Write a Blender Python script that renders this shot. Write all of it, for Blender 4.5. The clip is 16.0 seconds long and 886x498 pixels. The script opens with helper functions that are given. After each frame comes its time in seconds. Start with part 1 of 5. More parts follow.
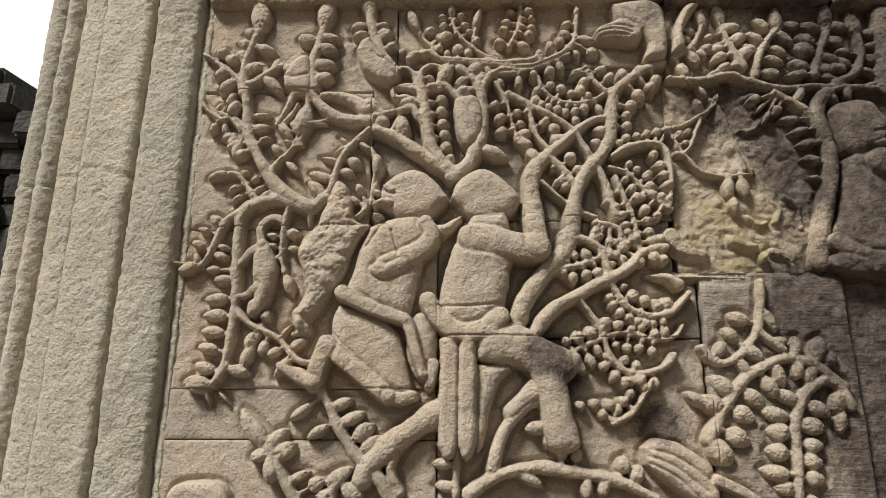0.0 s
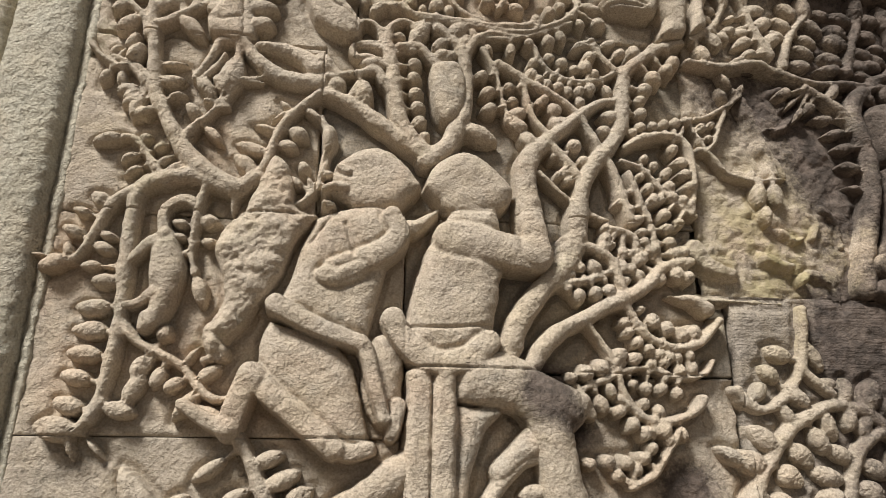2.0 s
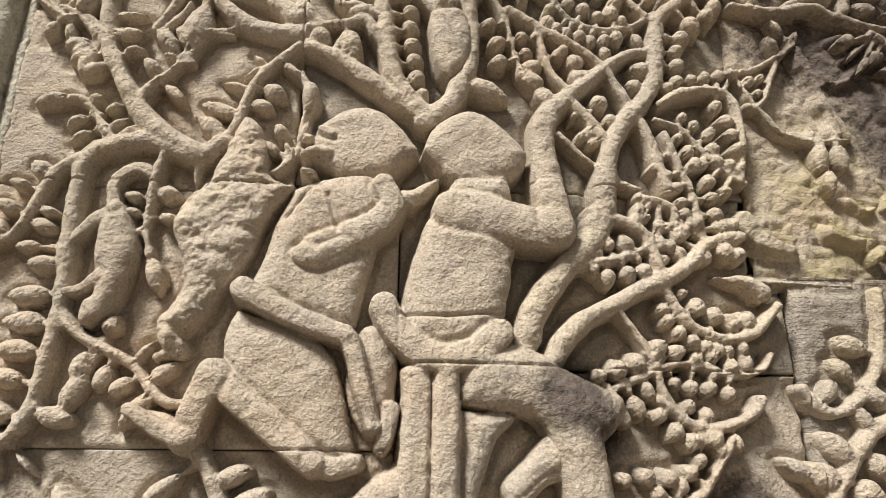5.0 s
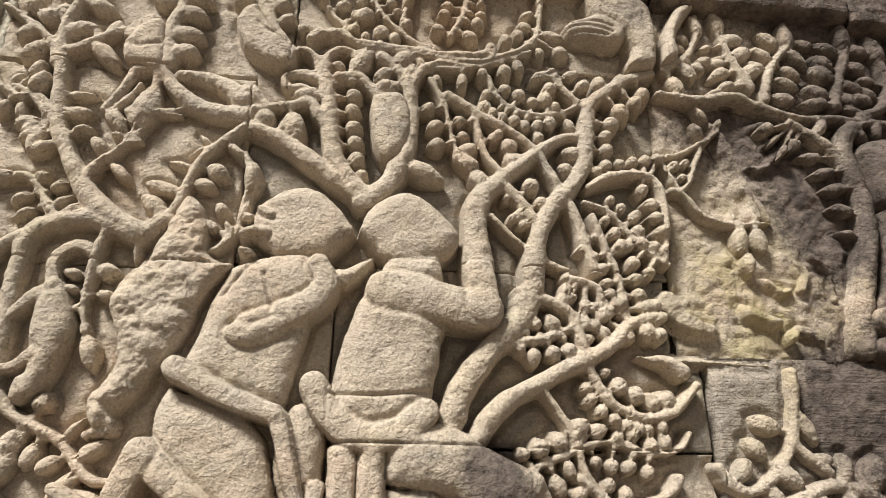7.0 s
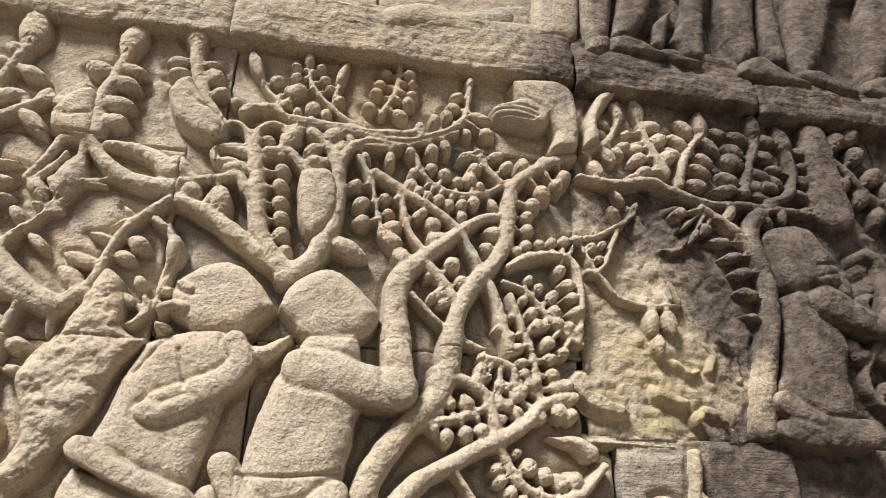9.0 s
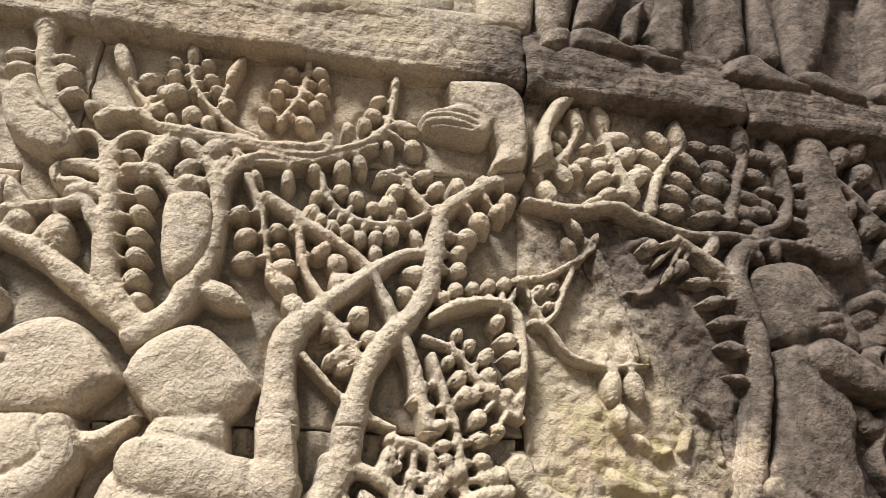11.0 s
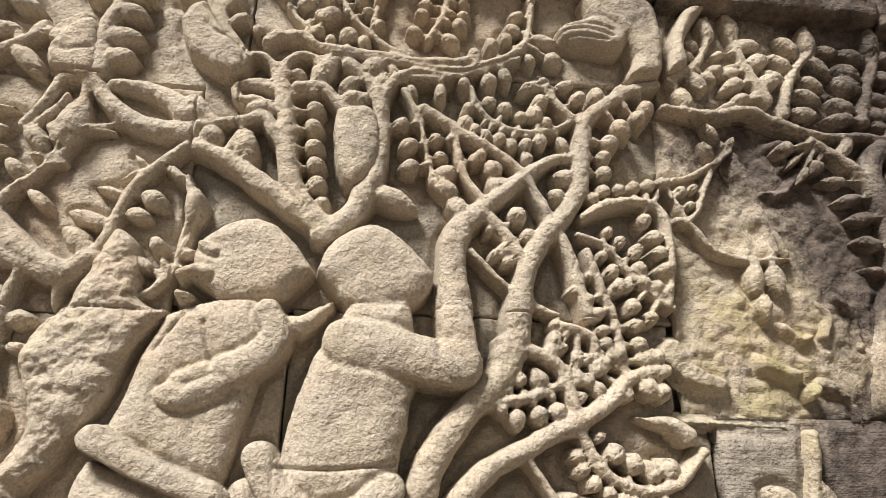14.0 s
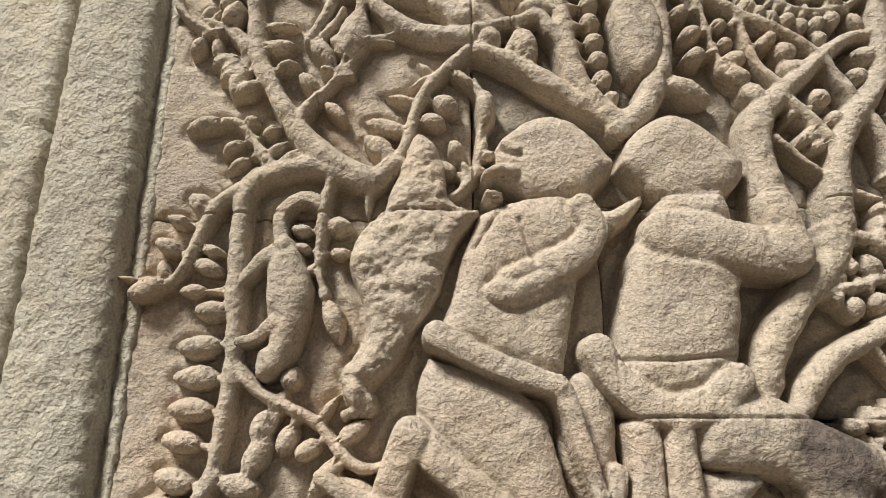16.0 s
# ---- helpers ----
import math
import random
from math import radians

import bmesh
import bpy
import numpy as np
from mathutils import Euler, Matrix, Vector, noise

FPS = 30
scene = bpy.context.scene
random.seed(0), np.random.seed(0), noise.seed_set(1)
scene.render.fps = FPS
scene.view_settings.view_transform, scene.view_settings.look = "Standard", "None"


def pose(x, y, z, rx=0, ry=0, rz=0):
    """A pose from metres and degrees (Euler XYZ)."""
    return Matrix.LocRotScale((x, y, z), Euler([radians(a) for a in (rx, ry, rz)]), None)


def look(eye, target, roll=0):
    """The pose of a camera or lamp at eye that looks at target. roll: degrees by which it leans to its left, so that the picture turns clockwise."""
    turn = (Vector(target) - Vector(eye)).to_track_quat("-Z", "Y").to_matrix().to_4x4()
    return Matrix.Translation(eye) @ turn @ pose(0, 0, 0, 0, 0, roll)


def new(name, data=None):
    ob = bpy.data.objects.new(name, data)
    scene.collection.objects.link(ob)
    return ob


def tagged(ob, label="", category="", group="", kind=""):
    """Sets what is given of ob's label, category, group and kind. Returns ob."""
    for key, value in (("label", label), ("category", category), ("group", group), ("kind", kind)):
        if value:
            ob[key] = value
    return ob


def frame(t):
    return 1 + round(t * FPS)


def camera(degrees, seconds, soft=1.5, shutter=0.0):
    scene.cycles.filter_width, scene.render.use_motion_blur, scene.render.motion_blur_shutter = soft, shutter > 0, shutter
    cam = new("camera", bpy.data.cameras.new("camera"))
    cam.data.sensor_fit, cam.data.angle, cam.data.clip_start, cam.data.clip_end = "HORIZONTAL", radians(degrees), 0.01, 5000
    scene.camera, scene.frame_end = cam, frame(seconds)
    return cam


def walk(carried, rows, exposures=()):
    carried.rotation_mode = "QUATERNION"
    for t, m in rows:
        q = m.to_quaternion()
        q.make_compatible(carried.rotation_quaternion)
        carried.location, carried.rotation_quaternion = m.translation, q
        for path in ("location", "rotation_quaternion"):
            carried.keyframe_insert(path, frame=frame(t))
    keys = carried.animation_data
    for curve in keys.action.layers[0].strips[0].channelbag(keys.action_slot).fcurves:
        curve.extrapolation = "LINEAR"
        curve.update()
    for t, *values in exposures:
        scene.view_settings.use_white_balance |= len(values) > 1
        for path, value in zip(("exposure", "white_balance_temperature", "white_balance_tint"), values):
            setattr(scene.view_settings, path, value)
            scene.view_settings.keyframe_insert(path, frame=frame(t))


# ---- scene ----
import collections

cam = camera(67, 16.0, soft=0.6)
PATH = [
    (0, (0.007, -1.501, 1.615), (-0.034, 0.415, 2.185), 0.2),
    (0.5, (-0.125, -1.37, 1.668), (-0.009, 0.533, 2.272), 0.2),
    (1, (-0.21, -1.246, 1.637), (0.032, 0.648, 2.229), -0.0),
    (1.5, (-0.184, -1.184, 1.655), (0.073, 0.702, 2.27), 0.1),
    (2, (-0.105, -1.128, 1.677), (0.119, 0.749, 2.331), 0.3),
    (2.5, (-0.101, -1.037, 1.694), (0.114, 0.837, 2.358), 0.3),
    (3, (-0.084, -0.941, 1.699), (0.09, 0.942, 2.351), 0.4),
    (3.5, (-0.068, -0.92, 1.719), (0.094, 0.96, 2.381), 0.2),
    (4, (-0.065, -0.936, 1.713), (0.098, 0.945, 2.373), 0.1),
    (4.2, (-0.064, -0.939, 1.706), (0.102, 0.943, 2.362), 0.1),
    (6.3, (-0.031, -0.956, 1.696), (0.128, 0.905, 2.411), 0.4),
    (6.5, (-0.025, -0.971, 1.709), (0.15, 0.883, 2.439), 0.4),
    (7, (0.013, -1.007, 1.743), (0.229, 0.826, 2.514), 0.4),
    (7.5, (0.03, -1.035, 1.763), (0.274, 0.77, 2.588), 0.4),
    (8, (0.049, -1.059, 1.783), (0.328, 0.727, 2.639), 0.4),
    (8.5, (0.064, -1.059, 1.79), (0.373, 0.716, 2.658), 0.4),
    (9, (0.069, -1.066, 1.794), (0.397, 0.702, 2.67), 0.4),
    (9.5, (0.111, -1.022, 1.825), (0.489, 0.728, 2.717), 0.3),
    (9.7, (0.141, -0.997, 1.865), (0.522, 0.75, 2.762), 0.3),
    (11.8, (0.227, -0.862, 1.973), (0.562, 0.919, 2.817), 0.3),
    (12, (0.224, -0.857, 1.968), (0.557, 0.927, 2.808), 0.3),
    (12.5, (0.219, -0.861, 1.967), (0.552, 0.925, 2.803), 0.4),
    (13, (0.199, -0.876, 1.944), (0.52, 0.922, 2.759), 0.4),
    (13.5, (0.147, -0.895, 1.903), (0.442, 0.922, 2.684), 0.4),
    (14, (0.059, -0.908, 1.874), (0.288, 0.941, 2.602), 0.7),
    (14.5, (-0.046, -0.914, 1.822), (0.113, 0.957, 2.513), 0.6),
    (15, (-0.13, -0.898, 1.802), (-0.039, 0.986, 2.466), 0.4),
    (15.5, (-0.205, -0.864, 1.797), (-0.174, 1.03, 2.438), 0.2),
    (16, (-0.244, -0.829, 1.793), (-0.24, 1.068, 2.426), -0.0),
]
EXPOSURES = [(0, -0.12), (1, -0.08), (2, 0.08), (4, 0.26), (7, 0.33), (9.5, 0.44), (12.5, 0.54), (14, 0.42), (15, 0.28), (16, 0.14)]
walk(cam, [(t, look(eye, target, roll)) for t, eye, target, roll in PATH], exposures=EXPOSURES)


# ---- light ----
world = bpy.data.worlds.new("overcast_sky")
scene.world = world
world.use_nodes = True
wt = world.node_tree
sky = wt.nodes.new("ShaderNodeTexSky")
sky.sky_type, sky.sun_disc = "NISHITA", False
sky.sun_elevation, sky.sun_rotation = radians(54), radians(-130)
sky.dust_density, sky.air_density = 6.0, 1.0
# cloud cover: white, a third brighter overhead than at the horizon
up = wt.nodes.new("ShaderNodeSeparateXYZ")
wt.links.new(wt.nodes.new("ShaderNodeTexCoord").outputs["Generated"], up.inputs[0])
rise = wt.nodes.new("ShaderNodeMapRange")
wt.links.new(up.outputs[2], rise.inputs[0])
rise.inputs[3].default_value, rise.inputs[4].default_value = 7.5, 12.5
cloud = wt.nodes.new("ShaderNodeMix")
cloud.data_type, cloud.inputs[0].default_value = "RGBA", 0.8
wt.links.new(sky.outputs[0], cloud.inputs[6])
# brighter towards the far side of the wall, where it shows white
beyond = wt.nodes.new("ShaderNodeMapRange")
wt.links.new(up.outputs[1], beyond.inputs[0])
beyond.inputs[1].default_value, beyond.inputs[2].default_value = 0.0, 0.6
beyond.inputs[3].default_value, beyond.inputs[4].default_value = 1.0, 5.5
pale = wt.nodes.new("ShaderNodeMath")
pale.operation = "MULTIPLY"
wt.links.new(rise.outputs[0], pale.inputs[0])
wt.links.new(beyond.outputs[0], pale.inputs[1])
wt.links.new(pale.outputs[0], cloud.inputs[7])
wt.links.new(cloud.outputs[2], wt.nodes["Background"].inputs[0])
wt.nodes["Background"].inputs[1].default_value = 0.026
sun = new("sun", bpy.data.lights.new("sun", "SUN"))
sun.data.energy, sun.data.angle, sun.data.color = 5.6, radians(16), (1.0, 0.965, 0.91)
sun.matrix_world = look((-2.0, -2.05, 3.7), (0, 0, 0))


# ---- materials ----
class Nodes:
    """Short hand for node trees."""

    def __init__(self, name):
        self.mat = bpy.data.materials.new(name)
        self.mat.use_nodes = True
        self.t = self.mat.node_tree
        self.bsdf = self.t.nodes["Principled BSDF"]
        self.pos = self.t.nodes.new("ShaderNodeNewGeometry").outputs["Position"]

    def put(self, socket, value):
        if hasattr(value, "is_output"):
            self.t.links.new(value, socket)
        else:
            socket.default_value = value

    def noise(self, scale, detail=4.0, rough=0.55, vector=None, distortion=0.0):
        n = self.t.nodes.new("ShaderNodeTexNoise")
        self.put(n.inputs["Vector"], vector or self.pos)
        n.inputs["Scale"].default_value, n.inputs["Detail"].default_value = scale, detail
        n.inputs["Roughness"].default_value, n.inputs["Distortion"].default_value = rough, distortion
        return n.outputs["Fac"]

    def cells(self, scale):
        n = self.t.nodes.new("ShaderNodeTexVoronoi")
        self.put(n.inputs["Vector"], self.pos)
        n.inputs["Scale"].default_value = scale
        return n.outputs["Distance"]

    def math(self, op, a, b=0.0, c=0.0):
        n = self.t.nodes.new("ShaderNodeMath")
        n.operation = op
        for s, v in zip(n.inputs, (a, b, c)):
            self.put(s, v)
        return n.outputs[0]

    def span(self, v, a, b, lo=0.0, hi=1.0):
        n = self.t.nodes.new("ShaderNodeMapRange")
        n.interpolation_type = "SMOOTHSTEP"
        for s, x in zip(n.inputs, (v, a, b, lo, hi)):
            self.put(s, x)
        return n.outputs[0]

    def mix(self, fac, a, b, kind="MIX"):
        n = self.t.nodes.new("ShaderNodeMix")
        n.data_type, n.blend_type = "RGBA", kind
        self.put(n.inputs[0], fac)
        self.put(n.inputs[6], a if hasattr(a, "is_output") else (*a, 1))
        self.put(n.inputs[7], b if hasattr(b, "is_output") else (*b, 1))
        return n.outputs[2]

    def axis(self, n):
        s = self.t.nodes.new("ShaderNodeSeparateXYZ")
        self.put(s.inputs[0], self.pos)
        return s.outputs[n]

    def blob(self, x, z, r):
        """1 in the middle of a round patch of the wall, 0 outside."""
        dx, dz = self.math("SUBTRACT", self.axis(0), x), self.math("SUBTRACT", self.axis(2), z)
        d = self.math("SQRT", self.math("ADD", self.math("MULTIPLY", dx, dx), self.math("MULTIPLY", dz, dz)))
        return self.span(d, 0.0, r, 1.0, 0.0)

    def bump(self, height, distance, strength=1.0, before=None):
        n = self.t.nodes.new("ShaderNodeBump")
        n.inputs["Distance"].default_value, n.inputs["Strength"].default_value = distance, strength
        self.put(n.inputs["Height"], height)
        if before:
            self.put(n.inputs["Normal"], before)
        return n.outputs[0]


def sandstone(name, light, deep, crust=0.0, lichen=0.0, start=0.72, tooled=0.0, coarse=0.0028, size=42, pinks=0.45):
    """Pitted, weathered sandstone, with dark crust and lichen where the wall carries them."""
    n = Nodes(name)
    big, mid, fine = n.noise(2.6, 6, 0.6), n.noise(17, 6, 0.65, distortion=0.4), n.noise(260, 5, 0.7)
    rnd = n.t.nodes.new("ShaderNodeObjectInfo").outputs["Random"]
    col = n.mix(n.span(big, 0.35, 0.65), deep, light)
    col = n.mix(n.span(n.noise(3.3, 5, 0.6, distortion=1.0), 0.47, 0.66, 0, pinks), col, (0.50, 0.375, 0.275))
    col = n.mix(n.span(n.noise(6.5, 6, 0.65, distortion=0.7), 0.5, 0.68, 0, 0.25), col, (0.54, 0.45, 0.31))
    col = n.mix(n.span(n.noise(5.0, 7, 0.7), 0.52, 0.72, 0, 0.7), col, (0.33, 0.31, 0.27))
    col = n.mix(n.span(mid, 0.3, 0.75, 0.0, 0.5), col, n.mix(0.5, col, (0.52, 0.43, 0.29)))
    col = n.mix(1.0, col, n.mix(n.span(fine, 0.34, 0.66), (0.78, 0.77, 0.76), (1.13, 1.12, 1.11)), "MULTIPLY")
    speck = n.math("MULTIPLY", n.span(n.noise(120, 4, 0.7), 0.62, 0.72), n.span(n.noise(4.5, 4, 0.6), 0.4, 0.6, 0.15, 0.75))
    col = n.mix(speck, col, (0.13, 0.11, 0.09))
    col = n.mix(1.0, col, n.mix(rnd, (0.93, 0.93, 0.93), (1.06, 1.05, 1.04)), "MULTIPLY")
    if lichen:
        patch = n.math("ADD", n.blob(0.66, 2.1, 0.32), n.math("MULTIPLY", n.blob(0.72, 2.08, 0.22), 0.4))
        patch = n.math("MULTIPLY", patch, n.span(n.noise(14, 6, 0.7), 0.38, 0.62))
        col = n.mix(n.math("MULTIPLY", patch, lichen), col, (0.37, 0.31, 0.165))
        moss = n.math("MULTIPLY", n.span(n.noise(7.0, 6, 0.7), 0.58, 0.72), 0.22)
        col = n.mix(moss, col, (0.30, 0.30, 0.16))
    if crust:
        over = n.math("ADD", n.math("ADD", n.span(n.axis(0), 0.55, 1.15, 0.0, 0.9), n.span(n.axis(0), 0.9, 1.0, 0.0, 0.22)), n.span(n.axis(2), 2.3, 2.95, 0.0, 0.1))
        for x, z, r, k in ((0.2, 1.815, 0.1, 1.15), (0.262, 1.75, 0.07, 0.7), (0.82, 2.34, 0.26, 0.34), (0.36, 2.46, 0.24, 0.3), (0.5, 2.2, 0.12, 0.25), (0.5, 2.68, 0.16, 0.25), (1.1, 2.15, 0.42, 0.5), (1.2, 2.7, 0.6, 0.3), (0.44, 1.66, 0.09, 0.85), (0.78, 1.75, 0.42, 0.34), (0.63, 2.12, 0.26, -0.22), (0.855, 2.12, 0.075, -0.3), (0.895, 2.27, 0.08, -0.45), (0.88, 1.9, 0.2, 0.5), (0.75, 1.95, 0.16, 0.3), (0.62, 2.46, 0.16, 0.3), (0.99, 2.06, 0.15, 0.5), (0.5, 2.67, 0.1, 0.4), (0.86, 2.4, 0.1, -0.3), (1.0, 2.22, 0.26, 0.36), (1.15, 2.6, 0.4, 0.6), (1.0, 2.05, 0.2, 0.3), (0.74, 2.44, 0.22, 0.2), (0.6, 2.42, 0.14, 0.25), (0.8, 2.2, 0.16, 0.2)):
            over = n.math("ADD", over, n.math("MULTIPLY", n.blob(x, z, r), k))
        lintel = n.math("MULTIPLY", n.span(n.axis(2), 2.66, 2.78), n.span(n.axis(0), 0.3, 0.75, 0.0, 0.8))
        over = n.math("ADD", over, lintel)
        rag = n.math("ADD", n.math("MULTIPLY", n.noise(5.5, 8, 0.7, distortion=0.8), 0.85), n.math("MULTIPLY", n.noise(34, 6, 0.72), 0.75))
        rag = n.math("SUBTRACT", n.math("ADD", rag, n.math("MULTIPLY", n.noise(150, 4, 0.7), 0.6)), 0.6)
        dark = n.span(n.math("ADD", over, rag), start - 0.02, start + 0.58, 0.0, crust)
        col = n.mix(dark, col, n.mix(n.span(n.noise(26, 7, 0.74), 0.38, 0.64), (0.037, 0.029, 0.027), (0.142, 0.111, 0.095)))
    n.put(n.bsdf.inputs["Base Color"], col)
    n.bsdf.inputs["Roughness"].default_value = 0.93
    n.bsdf.inputs["Specular IOR Level"].default_value = 0.25
    bed = n.t.nodes.new("ShaderNodeVectorMath")
    bed.operation = "MULTIPLY"
    n.put(bed.inputs[0], n.pos)
    bed.inputs[1].default_value = (1.0, 1.0, 1.15)
    b = n.bump(n.noise(size, 3, 0.5), coarse)
    b = n.bump(n.span(n.noise(95, 5, 0.7), 0.28, 0.45), 0.0015, 1.0, b)
    b = n.bump(n.noise(185, 3, 0.6, bed.outputs[0]), 0.0031, 1.0, b)
    if tooled:
        flat = n.t.nodes.new("ShaderNodeVectorMath")
        flat.operation = "MULTIPLY"
        n.put(flat.inputs[0], n.pos)
        flat.inputs[1].default_value = (6, 6, 90)
        b = n.bump(n.noise(1.0, 4, 0.6, flat.outputs[0]), 0.004, tooled, b)
    b = n.bump(n.span(n.cells(330), 0.0, 0.5), 0.00025, 1.0, b)
    n.put(n.bsdf.inputs["Normal"], n.bump(n.noise(520, 2, 0.5), 0.0005, 1.0, b))
    return n.mat


STONE = sandstone("carved_sandstone", (0.51, 0.445, 0.365), (0.41, 0.357, 0.29), 0.9, 0.6, 0.84)
GROUNDWORK = sandstone("wall_sandstone", (0.48, 0.42, 0.345), (0.385, 0.335, 0.275), 0.93, 0.65, 0.60, 0.22)
LINTEL = sandstone("lintel_sandstone", (0.45, 0.39, 0.31), (0.35, 0.30, 0.24), 0.92, 0.0, 0.52, 1.2, 0.011, 42)
JAMB = sandstone("jamb_sandstone", (0.53, 0.505, 0.42), (0.43, 0.41, 0.34), 0.0, 0.0, coarse=0.005, size=95, pinks=0.15)
# greyer stone behind dense leaves, its colour darkened further for shade in the hollows
SHADED_RECESS = sandstone("shade_darkened_grey_sandstone", (0.275, 0.252, 0.218), (0.205, 0.187, 0.162), 0.93, 0.4, 0.60, 0.0, pinks=0.5)
# a harder, greyer stone with level chisel marks
GREYSTONE = sandstone("grey_tooled_sandstone", (0.36, 0.32, 0.275), (0.27, 0.24, 0.205), 0.9, 0.0, 0.66, 1.0)


def earth():
    n = Nodes("trodden_earth")
    col = n.mix(n.span(n.noise(1.5, 7), 0.35, 0.65), (0.09, 0.07, 0.052), (0.16, 0.125, 0.09))
    n.put(n.bsdf.inputs["Base Color"], n.mix(n.span(n.noise(30, 5), 0.5, 0.7, 0, 0.5), col, (0.2, 0.175, 0.135)))
    n.bsdf.inputs["Roughness"].default_value = 0.95
    n.put(n.bsdf.inputs["Normal"], n.bump(n.noise(25, 6), 0.02))
    return n.mat


def old_stone():
    n = Nodes("mossy_dark_stone")
    col = n.mix(n.span(n.noise(1.3, 7, 0.65), 0.35, 0.65), (0.018, 0.018, 0.017), (0.07, 0.068, 0.06))
    n.put(n.bsdf.inputs["Base Color"], n.mix(n.span(n.noise(4, 6), 0.5, 0.7, 0, 0.6), col, (0.045, 0.05, 0.03)))
    n.bsdf.inputs["Roughness"].default_value = 0.95
    n.put(n.bsdf.inputs["Normal"], n.bump(n.noise(6, 6), 0.08))
    return n.mat


EARTH, OLD = earth(), old_stone()


# ---- helpers for shapes ----
def grain(x, z, seed=0):
    """Smooth value noise between -1 and 1 over arrays."""
    xi, zi = np.floor(x).astype(np.int64), np.floor(z).astype(np.int64)
    u, v = x - xi, z - zi
    u, v = u * u * (3 - 2 * u), v * v * (3 - 2 * v)

    def h(a, b):
        k = (a * 374761393 + b * 668265263 + seed * 974634521) & 0x7FFFFFFF
        k = ((k ^ (k >> 13)) * 1274126177) & 0x7FFFFFFF
        return ((k ^ (k >> 16)) & 0xFFFF) / 32767.5 - 1

    return (h(xi, zi) * (1 - u) + h(xi + 1, zi) * u) * (1 - v) + (h(xi, zi + 1) * (1 - u) + h(xi + 1, zi + 1) * u) * v


def rough(x, z, seed=0):
    """Worn stone: metres of relief over wall coordinates in metres."""
    return 0.0016 * grain(x * 22, z * 22, seed) + 0.0011 * grain(x * 65, z * 80, seed + 1) + 0.0008 * grain(x * 170, z * 190, seed + 2)


def mesh_object(name, verts, faces, material, parent=None, label=""):
    me = bpy.data.meshes.new(name)
    me.from_pydata(verts, [], faces)
    me.shade_smooth()
    me.materials.append(material)
    ob = new(name, me)
    ob.parent = parent
    return tagged(ob, label)


def spline(points, step=0.005):
    """Points at even steps along a smooth line through the given ones."""
    p = np.array(points, float)
    p = np.vstack([2 * p[0] - p[1], p, 2 * p[-1] - p[-2]])
    out = []
    for a, b, c, d in zip(p, p[1:], p[2:], p[3:]):
        k = max(2, int(np.linalg.norm(c - b) / step))
        for s in np.arange(k) / k:
            out.append(0.5 * (2 * b + (c - a) * s + (2 * a - 5 * b + 4 * c - d) * s * s + (3 * b - a - 3 * c + d) * s**3))
    return np.array(out + [p[-2]])


def field_mesh(name, x, z, h, keep, material, parent=None, label=""):
    """A sheet over the wall, raised by h, where the cells named by keep are."""
    rows, cols = h.shape
    cell = keep[:-1, :-1] | keep[1:, :-1] | keep[:-1, 1:] | keep[1:, 1:]
    used = np.zeros(h.shape, bool)
    for a in (slice(None, -1), slice(1, None)):
        for b in (slice(None, -1), slice(1, None)):
            used[a, b] |= cell
    index = np.cumsum(used).reshape(h.shape) - 1
    verts = np.stack([x[used], -h[used], z[used]], 1).tolist()
    r, c = np.nonzero(cell)
    faces = np.stack([index[r, c], index[r, c + 1], index[r + 1, c + 1], index[r + 1, c]], 1).tolist()
    return mesh_object(name, verts, faces, material, parent, label)


def inside_depth(x, z, outline):
    """Distance to an outline, positive inside."""
    p = spline(list(outline) + [outline[0]], 0.01)
    d, odd = np.full(x.shape, 9.0), np.zeros(x.shape, bool)
    for (ax, az), (bx, bz) in zip(p, p[1:]):
        ex, ez = bx - ax, bz - az
        s = np.clip(((x - ax) * ex + (z - az) * ez) / (ex * ex + ez * ez + 1e-12), 0, 1)
        d = np.minimum(d, np.hypot(x - ax - s * ex, z - az - s * ez))
        cross = (az > z) != (bz > z)
        odd ^= cross & (x < ax + (z - az) * ex / (ez if abs(ez) > 1e-9 else 1e-9))
    return np.where(odd, d, -d)


def line_share(x, z, points, r0, r1):
    """How far from a limb's middle line each place lies, in the limb's own radii, and the radius there."""
    p = spline(points, 0.008)
    rad = np.linspace(r0, r1, len(p))
    best, where = np.full(x.shape, 9.0), np.full(x.shape, r0)
    for (ax, az), (bx, bz), r in zip(p, p[1:], rad):
        ex, ez = bx - ax, bz - az
        s = np.clip(((x - ax) * ex + (z - az) * ez) / (ex * ex + ez * ez + 1e-12), 0, 1)
        d = np.hypot(x - ax - s * ex, z - az - s * ez) / r
        where = np.where(d < best, r, where)
        best = np.minimum(best, d)
    return best, where


def ease(v):
    v = np.clip(v, 0, 1)
    return v * v * (3 - 2 * v)


SUNK = -0.034
EDGES = []


# level and upright joints between the stones, cut through all that is carved across them
LEVEL = [(-0.633, -0.2, 2.1125), (-0.2, 0.5, 2.134), (-0.633, -0.04, 1.738), (-0.037, 0.555, 1.8525), (-0.633, -0.2, 2.473)]
UPRIGHT = [(-0.2015, 2.135, 2.473), (-0.0375, 1.74, 2.13), (-0.1445, 2.39, 2.74), (0.5355, 2.3, 2.74), (0.557, 1.3, 2.0)]


